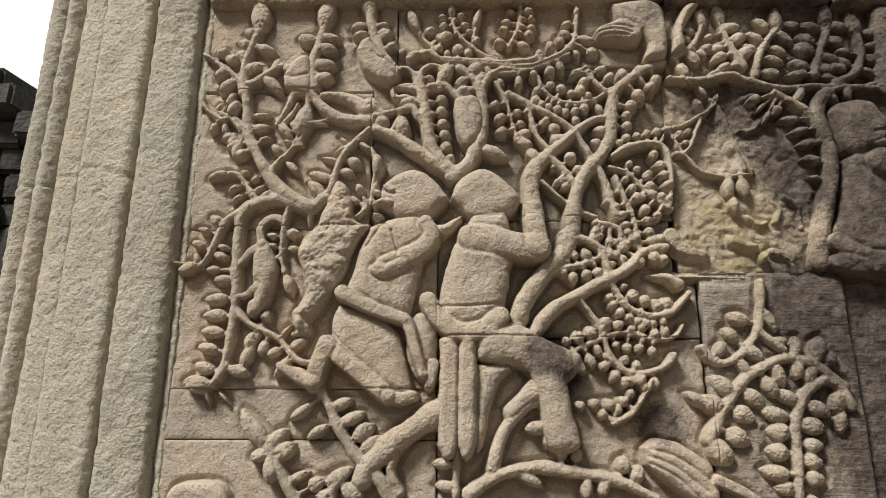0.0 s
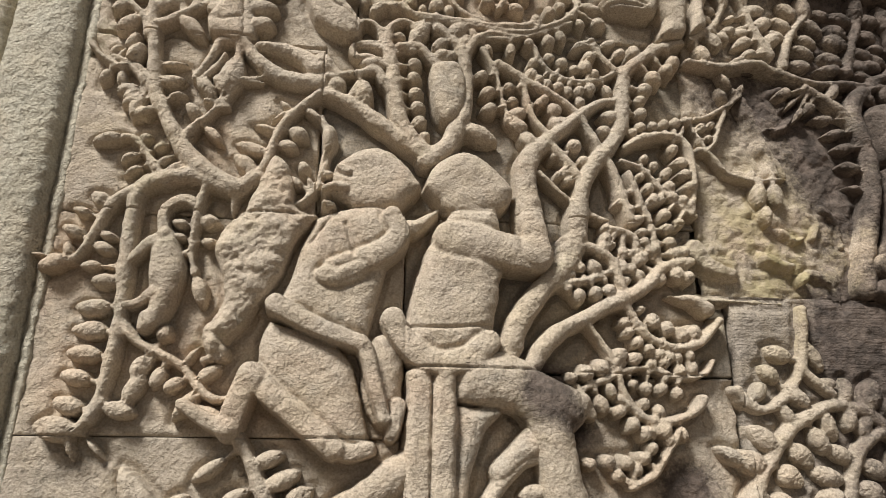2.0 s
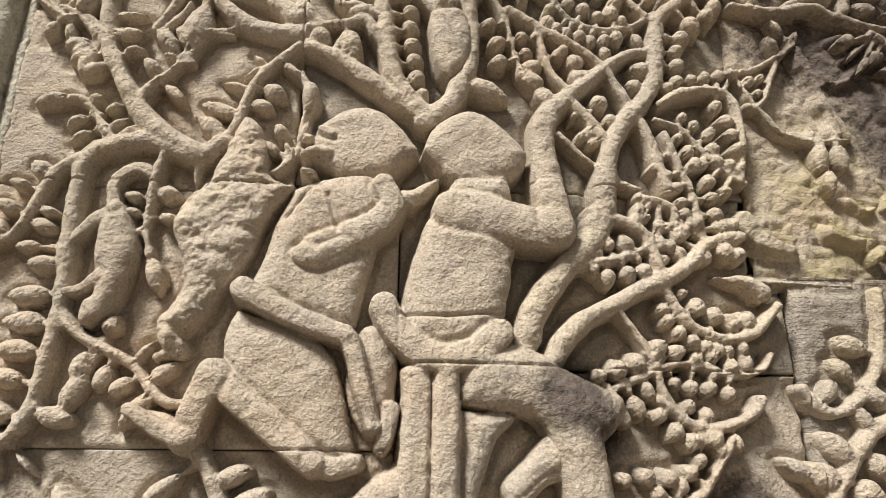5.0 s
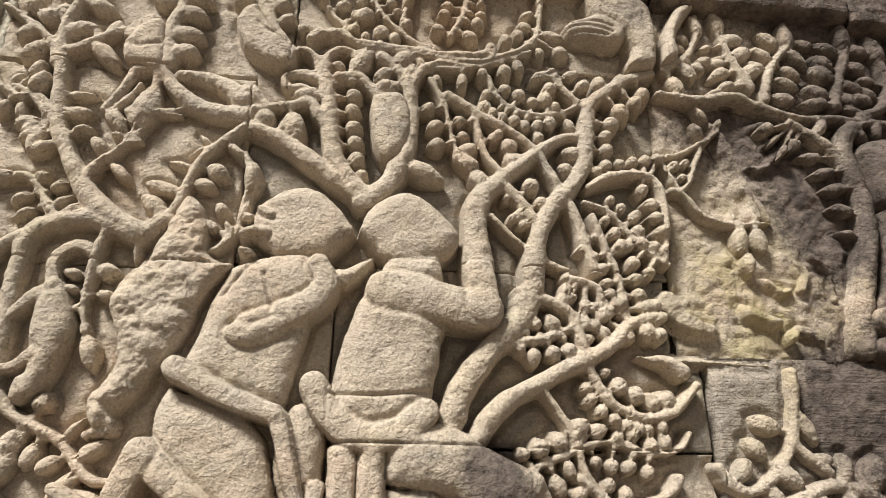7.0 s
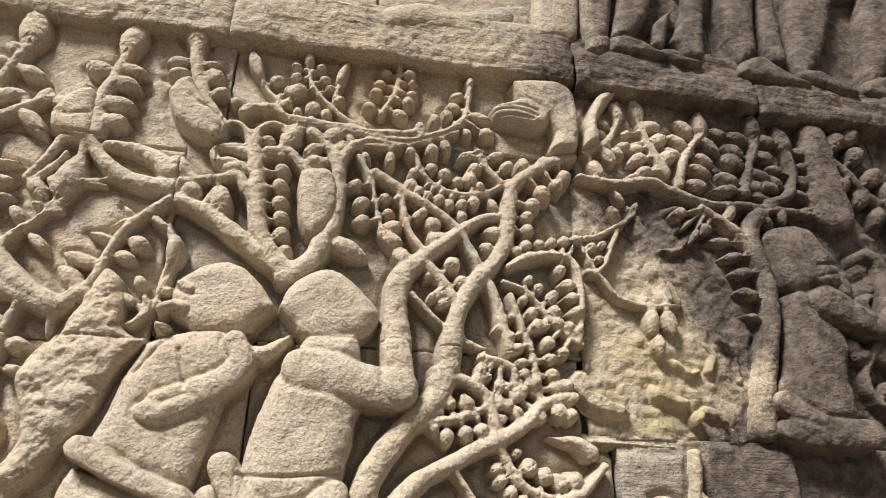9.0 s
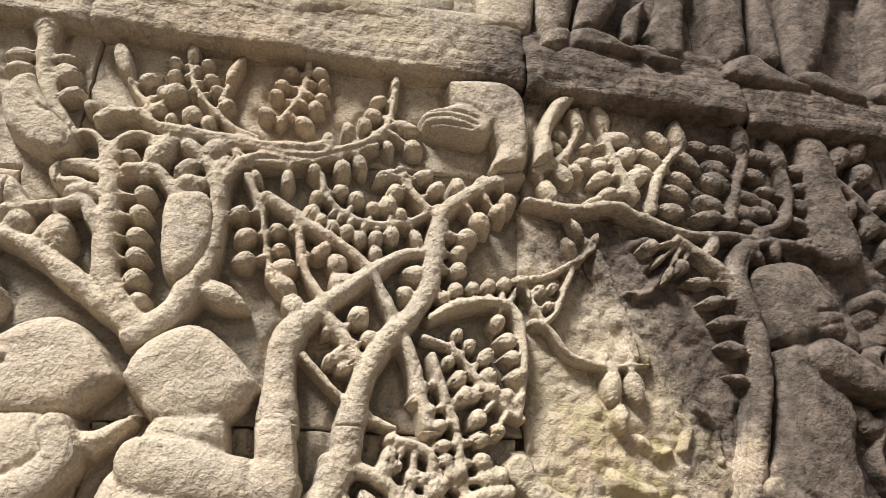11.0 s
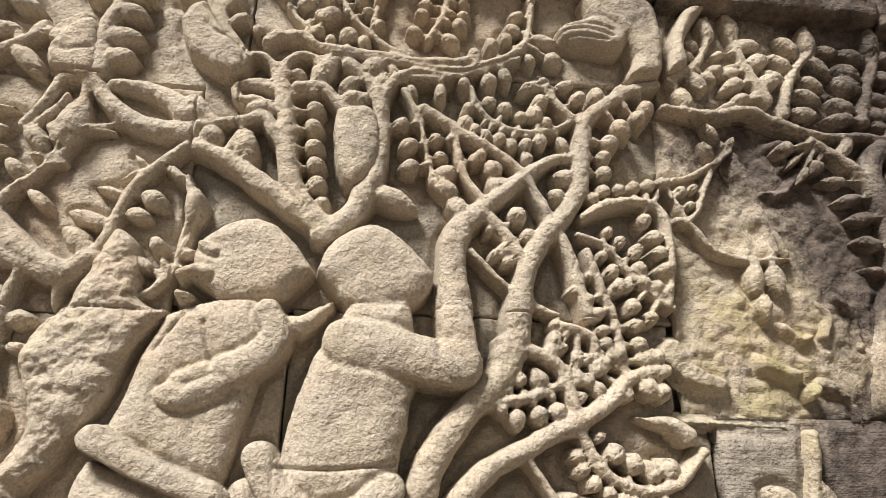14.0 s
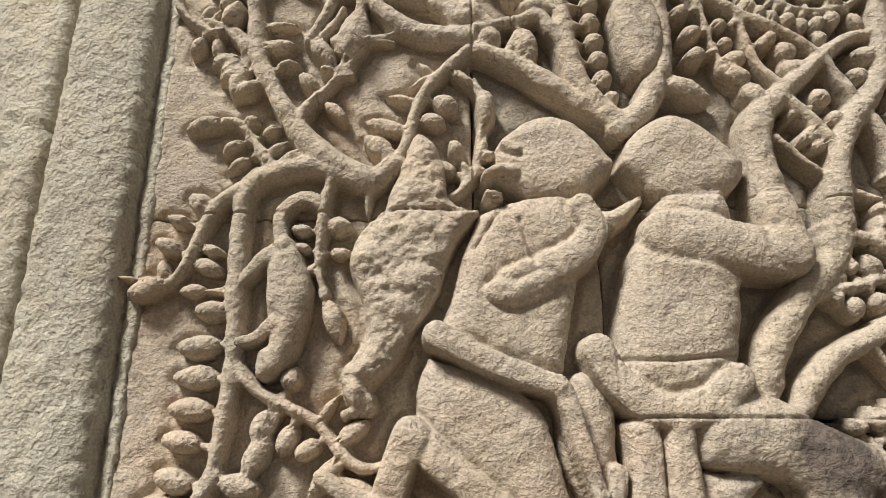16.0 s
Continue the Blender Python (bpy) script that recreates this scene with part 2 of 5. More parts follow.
def jointed(x, z, h):
    """The relief h with hairline joints cut into it."""
    cut = np.zeros(x.shape)
    for a, b, c in LEVEL:
        cut = np.maximum(cut, np.where((x > a) & (x < b), np.exp(-(((z - c - 0.0006 * grain(x * 25, z * 0, 3)) / 0.0013) ** 2)), 0))
    for c, a, b in UPRIGHT:
        cut = np.maximum(cut, np.where((z > a) & (z < b), np.exp(-(((x - c - 0.0006 * grain(z * 25, x * 0, 4)) / 0.0013) ** 2)), 0))
    return h - 0.0045 * cut * (h > 0.004)


def figure(name, label, shapes, worn=1.0, cell=0.0025):
    """A carved figure or form: one swelling sheet of stone out of the wall."""
    pts = np.vstack([np.array(s[4]) for s in shapes])
    pad = 0.06
    xs = np.arange(pts[:, 0].min() - pad, pts[:, 0].max() + pad, cell)
    zs = np.arange(pts[:, 1].min() - pad, pts[:, 1].max() + pad, cell)
    x, z = np.meshgrid(xs, zs)
    h, edge = np.full(x.shape, SUNK), np.full(x.shape, 9.0)
    wob = 0.0018 * grain(x * 38, z * 38, 5) + 0.0008 * grain(x * 110, z * 110, 6)
    for kind, a, b, lift, line in shapes:
        if kind == "form":
            d = inside_depth(x, z, line) + wob
            q = np.clip(d / b, 0, 1)
            up = lift + (a + 0.007) * (0.34 + 0.66 * np.sqrt(1 - (1 - q) ** 2))
            edge = np.minimum(edge, -d)
        elif kind == "limb":
            d, r = line_share(x, z, line, a, b)
            d = d - (0.4 if lift else 2.4) * wob / r
            h = h - np.where(h > 0.012, 0.003 * np.exp(-(((d - 1.1) * r / 0.005) ** 2)), 0)
            up = (0.021 if lift > 0.005 else 0.010 if lift else 0.0) + lift * 0.5 + (0.006 if lift else 0.003) + r * 0.1 + np.clip(1 - d * d, 0, 1) ** 0.45 * r * (0.55 if lift else 0.2)
            edge = np.minimum(edge, (d - 1) * r)
            d = (1 - d) * r
        else:
            d, r = line_share(x, z, line, a, a)
            h = h - np.where(h > 0, b * np.exp(-((d * 1.2) ** 2)), 0)
            continue
        low = -0.016 if kind == "limb" and not lift else SUNK
        up = low + (up - low) * ease((d + 0.0042) / (0.014 if low > SUNK else 0.0075))
        h = 0.5 * (h + up + np.sqrt((h - up) ** 2 + 0.004**2)) - 0.0004
    h = np.where(h > 0, h + worn * (0.9 * rough(x, z, 11) + 0.0008 * grain(x * 30, z * 55, 14)), h)
    EDGES.append((xs, zs, edge))
    ob = field_mesh(name, x, z, jointed(x, z, h), edge < 0.0045, GROUNDWORK if all(k == "limb" and not up for k, _, _, up, _ in shapes) else STONE)
    return tagged(ob, label, "carving", "carved figures on the wall")


def tree(label):
    return tagged(new("carved_tree"), label, "carving", "carved trees on the wall")


BOUGHS, STAND = [], {}


def branch(of, name, r0, r1, points, stand=0.0145):
    """A limb of a carved tree; carve() gives it its stone. Returns it with its middle line."""
    p = spline(points)
    rad = 1.04 * np.linspace(r0, r1, len(p)) * (1 + 0.13 * grain(p[:, 0] * 40, p[:, 1] * 40, 3))
    me = bpy.data.meshes.new(name)
    me.materials.append(STONE)
    ob = new(name, me)
    ob.parent = of
    BOUGHS.append((ob, p, rad))
    STAND[ob.name] = stand
    return ob, p


def undercut(x, z, gap, cell):
    """Cuts the ground of the wall back round all that is carved, deepest close to its outline."""
    near = gap.copy()
    for xs, zs, edge in EDGES:
        c0, c1 = np.searchsorted(x[0], (xs[0], xs[-1]))
        r0, r1 = np.searchsorted(z[:, 0], (zs[0], zs[-1]))
        if r1 <= r0 or c1 <= c0:
            continue
        c = np.clip(np.searchsorted(xs, x[0, c0:c1]), 0, len(xs) - 1)
        r = np.clip(np.searchsorted(zs, z[r0:r1, 0]), 0, len(zs) - 1)
        near[r0:r1, c0:c1] = np.minimum(near[r0:r1, c0:c1], edge[np.ix_(r, c)])
    for ob in wall.children:
        if not ob.name.startswith("stone_block"):
            continue
        co = np.empty(len(ob.data.vertices) * 3, np.float32)
        ob.data.vertices.foreach_get("co", co)
        co = co.reshape(-1, 3)
        c = ((co[:, 0] - x[0, 0]) / cell + 0.5).astype(int)
        r = ((co[:, 2] - z[0, 0]) / cell + 0.5).astype(int)
        ok = (c >= 0) & (c < x.shape[1]) & (r >= 0) & (r < x.shape[0])
        d = np.full(len(co), 9.0)
        d[ok] = near[r[ok], c[ok]]
        deep = np.where((co[:, 0] > 0.53) & (co[:, 2] > 2.0) & (co[:, 2] < 2.5), 0.003, 0.007)
        co[:, 1] += deep * ease((0.014 - d) / 0.011)
        ob.data.vertices.foreach_set("co", co.ravel())
        ob.data.update()


def tidy(owner, solid, windows):
    """Gives stray flakes of a limb's relief to the limb that they touch."""
    for n, (r0, r1, c0, c1) in enumerate(windows):
        mine = (owner[r0:r1, c0:c1] == n) & solid[r0:r1, c0:c1]
        left, groups = set(zip(*np.nonzero(mine))), []
        while left:
            todo, group = [left.pop()], []
            while todo:
                r, c = todo.pop()
                group.append((r, c))
                for k in ((r + 1, c), (r - 1, c), (r, c + 1), (r, c - 1)):
                    if k in left:
                        left.remove(k)
                        todo.append(k)
            groups.append(group)
        for group in sorted(groups, key=len)[:-1]:
            if len(group) > 0.2 * mine.sum():
                continue
            near = collections.Counter()
            for r, c in group:
                for a, b in ((r + r0 + 1, c + c0), (r + r0 - 1, c + c0), (r + r0, c + c0 + 1), (r + r0, c + c0 - 1)):
                    if 0 <= a < owner.shape[0] and 0 <= b < owner.shape[1] and solid[a, b] and owner[a, b] not in (n, -1):
                        near[owner[a, b]] += 1
            to = near.most_common(1)[0][0] if near else -1
            for r, c in group:
                owner[r + r0, c + c0] = to
            if to >= 0:
                a, b, c, d = windows[to]
                windows[to] = (min(a, r0), max(b, r1), min(c, c0), max(d, c1))


def carve(cell=0.0015):
    """Raises all limbs and leaves out of the wall as one smooth relief, and gives each of them its own piece of it."""
    fill_fringes()
    x, z = np.meshgrid(np.arange(-0.72, 1.75, cell), np.arange(1.3, 2.8, cell))
    share, size, foot = np.zeros(x.shape), np.zeros(x.shape), np.zeros(x.shape)
    best, owner = np.full(x.shape, 9.0), np.full(x.shape, -1)
    soft = 0.0022
    windows = []
    for n, (ob, p, rad) in enumerate(BOUGHS):
        reach = rad.max() + 0.022
        lo, hi = p.min(0) - reach, p.max(0) + reach
        c0, c1 = max(int((lo[0] + 0.72) / cell), 0), int((hi[0] + 0.72) / cell) + 1
        r0, r1 = max(int((lo[1] - 1.3) / cell), 0), int((hi[1] - 1.3) / cell) + 1
        windows.append((r0, r1, c0, c1))
        sx, sz = x[r0:r1, c0:c1], z[r0:r1, c0:c1]
        gap, wide = np.full(sx.shape, 9.0), np.full(sx.shape, rad[0])
        for a, b, r, q in zip(p, p[1:], rad, rad[1:]):
            k0, k1 = max(int((min(a[0], b[0]) - reach + 0.72) / cell) - c0, 0), max(int((max(a[0], b[0]) + reach + 0.72) / cell) - c0 + 1, 0)
            m0, m1 = max(int((min(a[1], b[1]) - reach - 1.3) / cell) - r0, 0), max(int((max(a[1], b[1]) + reach - 1.3) / cell) - r0 + 1, 0)
            wx, wz = sx[m0:m1, k0:k1], sz[m0:m1, k0:k1]
            e = b - a
            s = np.clip(((wx - a[0]) * e[0] + (wz - a[1]) * e[1]) / (e @ e + 1e-12), 0, 1)
            here = r + (q - r) * s
            d = np.hypot(wx - a[0] - s * e[0], wz - a[1] - s * e[1]) - here
            part = gap[m0:m1, k0:k1]
            wide[m0:m1, k0:k1] = np.where(d < part, here, wide[m0:m1, k0:k1])
            gap[m0:m1, k0:k1] = np.minimum(part, d)
        weight = np.exp(np.clip(-gap / soft, -20, 20))
        share[r0:r1, c0:c1] += weight
        size[r0:r1, c0:c1] += weight * wide
        foot[r0:r1, c0:c1] += weight * STAND[ob.name]
        near = gap < best[r0:r1, c0:c1]
        owner[r0:r1, c0:c1] = np.where(near, n, owner[r0:r1, c0:c1])
        best[r0:r1, c0:c1] = np.minimum(best[r0:r1, c0:c1], gap)
    gap = -soft * np.log(share + 1e-9) + 0.0007
    gap = gap + 0.0011 * grain(x * 45, z * 45, 31) + 0.0006 * grain(x * 120, z * 120, 32)
    wide = np.minimum(size / (share + 1e-9), 0.03)
    q = np.clip(-gap / (wide + 1e-6), 0, 1)
    high = foot / (share + 1e-9) * np.clip(wide / 0.0085, 0.62, 1) + 0.7 * wide + 0.003 * grain(x * 16, z * 16, 33)
    h = high * (0.32 + 0.68 * np.sqrt(1 - (1 - q) ** 2)) + 0.9 * rough(x, z, 21) + 0.0011 * grain(x * 60, z * 60, 34)
    # a short fillet at the foot of each flank
    h = jointed(x, z, SUNK + (h - SUNK) * ease((0.003 - gap) / 0.005))
    undercut(x, z, gap, cell)
    tidy(owner, gap < 0.003, windows)
    dz, dx = np.gradient(h, cell)
    long = np.sqrt(1 + dx * dx + dz * dz)
    facing = np.stack([-dx / long, -1 / long, -dz / long], 2)
    for n, (ob, p, rad) in enumerate(BOUGHS):
        r0, r1, c0, c1 = windows[n]
        mine = (owner[r0:r1, c0:c1] == n) & (gap[r0:r1, c0:c1] < 0.003)
        cellmask = mine[:-1, :-1]
        if not cellmask.any():
            bpy.data.objects.remove(ob)
            continue
        used = np.zeros(mine.shape, bool)
        for a in (slice(None, -1), slice(1, None)):
            for b in (slice(None, -1), slice(1, None)):
                used[a, b] |= cellmask
        index = np.cumsum(used).reshape(used.shape) - 1
        verts = np.stack([x[r0:r1, c0:c1][used], -h[r0:r1, c0:c1][used], z[r0:r1, c0:c1][used]], 1).tolist()
        r, c = np.nonzero(cellmask)
        ob.data.from_pydata(verts, [], np.stack([index[r, c], index[r, c + 1], index[r + 1, c + 1], index[r + 1, c]], 1).tolist())
        ob.data.shade_smooth()
        ob.data.normals_split_custom_set_from_vertices(facing[r0:r1, c0:c1][used].tolist())


CHANCE = random.Random(4)


FRINGES, TAKEN = [], []


def fringe(stem, long, wide, gap):
    """Rows of small leaves on both sides of a branch, wherever there is room once all boughs are known."""
    FRINGES.append((stem, long, wide, gap))


def fill_fringes():
    lines = np.vstack([np.column_stack([p, rad]) for ob, p, rad in BOUGHS if not ob.name.startswith("leaf")])
    for (ob, path), long, wide, gap in FRINGES:
        rad = next(r for o, p, r in BOUGHS if o is ob)
        step = max(2, int(gap / 0.005))
        for side in (1, -1):
            for k in range(2 + (step // 2 if side < 0 else 0), len(path) - 1, step):
                way = path[k + 1] - path[k - 1]
                off = np.array([-way[1], way[0]]) / (np.linalg.norm(way) + 1e-9) * side
                size = CHANCE.uniform(0.85, 1.15)
                at = path[k] + off * (rad[k] + 0.5 * long * size + 0.002) + way * 0.3
                if (np.hypot(lines[:, 0] - at[0], lines[:, 1] - at[1]) - lines[:, 2]).min() < 0.42 * wide * size:
                    continue
                if any(math.hypot(at[0] - x, at[1] - z) < 0.43 * (wide * size + w) for x, z, w in TAKEN):
                    continue
                leaves((ob, path), (at[0], at[1], long * size, wide * size))


def leaves(stem, *places):
    """Leaves of a branch: middle, length and width of each; they point away from the branch and hang on it by a stalk."""
    ob, path = stem
    for x, z, long, wide in places:
        d = np.hypot(path[:, 0] - x, path[:, 1] - z)
        k = min(max(int(d.argmin()), 1), len(path) - 2)
        near, ahead = path[k], path[k + 1] - path[k - 1]
        away = np.array([x, z]) - near
        if np.linalg.norm(away) < 0.35 * long:
            away = away + ahead / (np.linalg.norm(ahead) + 1e-9) * 0.4 * long
        u = away / (np.linalg.norm(away) + 1e-9)
        bend = np.array([-u[1], u[0]]) * CHANCE.uniform(-0.06, 0.06) * long
        TAKEN.append((x, z, wide))
        slim = long > 1.45 * wide
        fat = CHANCE.uniform(0.74, 0.95) if slim else CHANCE.uniform(0.58, 0.74)
        middle, radius = [], []
        back = np.array([x, z]) - u * 0.5 * long
        if np.linalg.norm(away) - 0.5 * long < 0.06:
            stalk = 0.0054 + 0.05 * wide
            middle += [near, near * 0.4 + back * 0.6]
            radius += [stalk, stalk]
        half = 0.5 * wide * (1.16 if slim else 1.06)
        for i in range(9):
            s = 0.06 + 0.92 * i / 8
            w = half * (math.sin(math.pi * s**fat) ** 0.8 if slim else 1.08 * min(s / 0.42, (1 - s) / 0.58) ** 0.7)
            w = min(w, long * (1 - s) * 0.8 + 0.0012)
            middle.append(back + u * s * long + bend * math.sin(math.pi * s))
            radius.append(max(w, 0.0016))
        me = bpy.data.meshes.new("leaf")
        me.materials.append(STONE)
        leaf = new("leaf", me)
        leaf.parent = ob
        BOUGHS.append((leaf, np.array(middle), np.array(radius)))
        STAND[leaf.name] = 0.94 * STAND[ob.name] * CHANCE.uniform(0.85, 1.12)


# ---- the wall and its courses of stone ----
def empty(name, label, kind="structure", category="wall"):
    return tagged(new(name), label, category, "", kind)


def ruled(edges, cell):
    """Even steps from edge to edge, with close steps beside each edge."""
    out = []
    for a, b in zip(edges, edges[1:]):
        if b - a > 0.012:
            out += [a, a + 0.0009, a + 0.0025, *np.linspace(a + 0.005, b - 0.005, max(2, int((b - a) / cell))), b - 0.0025, b - 0.0009]
        else:
            out += [a]
    return np.array(out + [edges[-1]])


def block(of, rects, back=0.0, seed=0, worn=1.0, cell=0.004, material=GROUNDWORK):
    """One dressed stone of the wall, with chipped edges that fall back into the joints."""
    g = 0.0007
    rects = [(a - g, b + g, c - g, e + g) for a, b, c, e in rects]
    xs = ruled(sorted({v for r in rects for v in r[:2]}), cell)
    zs = ruled(sorted({v for r in rects for v in r[2:]}), cell)
    x, z = np.meshgrid(xs, zs)
    d = np.full(x.shape, -1.0)
    for a, b, c, e in rects:
        d = np.maximum(d, np.minimum(np.minimum(x - a, b - x), np.minimum(z - c, e - z)))
    chip = np.clip(grain(x * 14, z * 14, seed + 50) - 0.25, 0, 1) * 0.014
    h = -back + worn * rough(x, z, seed) + worn * 0.003 * grain(x * 6, z * 6, seed + 3)
    h = h - 0.0035 * np.exp(-np.clip(d, 0, 1) / (0.0012 + chip))
    h = np.where(d < 0.0005, -0.024, h)
    mid = np.full((len(zs) - 1, len(xs) - 1), False)
    mx, mz = np.meshgrid((xs[1:] + xs[:-1]) / 2, (zs[1:] + zs[:-1]) / 2)
    for a, b, c, e in rects:
        mid |= (mx > a) & (mx < b) & (mz > c) & (mz < e)
    index = np.arange(x.size).reshape(x.shape)
    r, c = np.nonzero(mid)
    faces = np.stack([index[r, c], index[r, c + 1], index[r + 1, c + 1], index[r + 1, c]], 1).tolist()
    return mesh_object("stone_block", np.stack([x.ravel(), -h.ravel(), z.ravel()], 1).tolist(), faces, material, of)


wall = empty("wall_carved", "weathered tan sandstone wall carved in relief")
core = bmesh.new()
bmesh.ops.create_cube(core, size=1, matrix=Matrix.Translation((0.68, 0.22, 1.95)) @ Matrix.Diagonal((2.64, 0.32, 3.9, 1)))
core_mesh = bpy.data.meshes.new("wall_core")
core.to_mesh(core_mesh)
core.free()
core_mesh.materials.append(GROUNDWORK)
new("wall_core", core_mesh).parent = wall
block(wall, [(-0.633, -0.039, 1.74, 2.111)], 0.003, 1)
block(wall, [(-0.633, -0.039, 1.632, 1.7386)], 0.004, 2)
block(wall, [(-0.633, -0.039, 1.2, 1.63)], 0.003, 3)
block(wall, [(-0.036, 0.508, 1.855, 2.132), (-0.036, 0.555, 1.855, 2.0)], 0.01, 4, 1.0, 0.004, SHADED_RECESS)
block(wall, [(-0.036, 0.553, 1.2, 1.85)], 0.009, 5)
block(wall, [(-0.633, -0.203, 2.114, 2.472)], 0.003, 6)
block(wall, [(-0.2, 0.52, 2.136, 2.39), (-0.143, 0.534, 2.38, 2.547)], 0.014, 7, 1.0, 0.004, SHADED_RECESS)
block(wall, [(-0.143, 0.534, 2.5475, 2.74)], 0.008, 24)
block(wall, [(-0.633, -0.146, 2.474, 2.74), (-0.2, -0.146, 2.393, 2.48)], 0.003, 8)
block(wall, [(0.524, 1.0, 2.003, 2.5), (0.537, 1.0, 2.3, 2.5)], 0.012, 9, 2.6)
block(wall, [(1.003, 2.0, 2.003, 2.5)], 0.012, 10, 2.6)
block(wall, [(0.538, 1.25, 2.5, 2.74)], 0.002, 11, 1.6)
block(wall, [(1.253, 2.0, 2.5, 2.74)], 0.004, 12, 2.0)
block(wall, [(0.562, 0.88, 1.2, 2.0012)], -0.008, 13, 1.3, 0.004, GREYSTONE)
block(wall, [(0.885, 2.0, 1.2, 2.0012)], 0.008, 14, 2.0, 0.004, GREYSTONE)
block(wall, [(-0.633, 0.6, 0.6, 1.197)], 0.0, 15, 1.0, 0.012)
block(wall, [(0.603, 2.0, 0.6, 1.197)], 0.0, 16, 1.0, 0.012)
block(wall, [(-0.633, 0.4, 0.0, 0.597)], 0.0, 17, 1.0, 0.012)
block(wall, [(0.403, 2.0, 0.0, 0.597)], 0.0, 18, 1.0, 0.012)
block(wall, [(-0.633, 0.12, 2.87, 3.3)], 0.0, 19, 1.5)
block(wall, [(0.123, 0.9, 2.87, 3.3)], 0.004, 20, 1.5)
block(wall, [(0.903, 2.0, 2.82, 3.3)], 0.004, 21, 1.5)
block(wall, [(-0.633, 0.7, 3.303, 3.9)], 0.0, 22, 1.0, 0.012)
block(wall, [(0.703, 2.0, 3.303, 3.9)], 0.0, 23, 1.0, 0.012)


def slab(name, of, x0, x1, profile, seed, material, cell=0.005, worn=1.0):
    """A stone run along the wall, with the profile (y, z) from its lower to its upper edge."""
    p = spline(profile, 0.005)
    xs = np.arange(x0, x1 + cell, cell)
    verts, faces = [], []
    for x in xs:
        end = min(x - x0, x1 - x)
        fall = 0.008 * math.exp(-max(end, 0) / 0.006)
        xx = np.full(len(p), x)
        bump = worn * 1.8 * rough(xx, p[:, 1] + p[:, 0], seed) + worn * 0.004 * grain(xx * 9, p[:, 1] * 20, seed + 4)
        bump = bump + worn * 0.0016 * grain(xx * 9, p[:, 1] * 150, seed + 7)
        verts += [(x, y + fall - b, z + 0.35 * b) for (y, z), b in zip(p, bump)]
    k = len(p)
    for n in range(len(xs) - 1):
        for j in range(k - 1):
            faces.append((n * k + j, n * k + k + j, n * k + k + j + 1, n * k + j + 1))
    return mesh_object(name, verts, faces, material, of)


cornice = empty("moulding", "projecting sandstone string course, dark-stained", "structure", "moulding")
LEFT = [(0.02, 2.716), (-0.022, 2.72), (-0.034, 2.735), (-0.036, 2.79), (-0.03, 2.85), (-0.012, 2.868), (0.03, 2.872)]
RIGHT = [(0.02, 2.705), (-0.03, 2.71), (-0.042, 2.725), (-0.04, 2.78), (-0.026, 2.822), (-0.024, 2.85), (-0.006, 2.87), (0.03, 2.874)]
FAR = [(0.02, 2.69), (-0.03, 2.7), (-0.04, 2.72), (-0.036, 2.78), (-0.014, 2.815), (0.02, 2.825)]
for a, b, line, s in ((-0.633, -0.1605, LEFT, 61), (-0.1595, 0.5398, LEFT, 62), (0.5402, 0.96, RIGHT, 63), (0.962, 1.42, FAR, 64), (1.424, 2.0, FAR, 65)):
    slab("stone_block", cornice, a, b, line, s, LINTEL, 0.005, 1.3)


# ---- the door jamb ----
def shaft(name, of, profile, seed, z0=0.0, z1=3.9, cell=0.006):
    """An upright moulding with the plan profile (x, y)."""
    p = spline(profile, 0.005)
    zs = np.arange(z0, z1, cell)
    zs = zs[(zs > 1.2) | (np.arange(len(zs)) % 8 == 0)]
    way = np.gradient(p, axis=0)
    way /= np.linalg.norm(way, axis=1)[:, None]
    run = np.concatenate([[0], np.cumsum(np.linalg.norm(np.diff(p, axis=0), axis=1))])
    verts, faces = [], []
    for z in zs:
        zz = np.full(len(p), z)
        b = 1.2 * rough(run + seed, zz, seed) + 0.0022 * grain(run * 5 + seed, zz * 5, seed) + 0.0012 * grain(run * 70, zz * 120, seed + 9)
        b = b - 0.006 * np.exp(-((zz - 2.285 - 0.02 * grain(run * 9, zz * 0, seed)) / 0.003) ** 2) * (seed > 72)
        verts += [(x + w[1] * k, y - w[0] * k, z) for (x, y), w, k in zip(p, way, b)]
    k = len(p)
    for n in range(len(zs) - 1):
        for j in range(k - 1):
            faces.append((n * k + j, n * k + j + 1, n * k + k + j + 1, n * k + k + j))
    return mesh_object(name, verts, faces, JAMB, of)


jamb = empty("door_frame", "weathered grey-tan sandstone door jamb with upright mouldings", "structure", "door frame")
shaft("fillet", jamb, [(-0.68, 0.05), (-0.66, 0.02), (-0.648, 0.008), (-0.638, 0.002), (-0.63, 0.004), (-0.626, 0.03)], 71)
shaft("jamb_face", jamb, [(-0.788, 0.1), (-0.781, 0.03), (-0.774, -0.008), (-0.762, -0.018), (-0.72, -0.022), (-0.68, -0.021), (-0.664, -0.016), (-0.655, -0.003), (-0.65, 0.02)], 72)
shaft("jamb_band", jamb, [(-0.975, 0.13), (-0.968, 0.09), (-0.955, 0.062), (-0.93, 0.05), (-0.87, 0.042), (-0.832, 0.036), (-0.815, 0.045), (-0.808, 0.075), (-0.802, 0.056), (-0.795, 0.054), (-0.789, 0.075), (-0.782, 0.08)], 73)
shaft("jamb_band", jamb, [(-1.062, 0.19), (-1.055, 0.13), (-1.035, 0.105), (-1.0, 0.097), (-0.975, 0.1), (-0.966, 0.14)], 74)
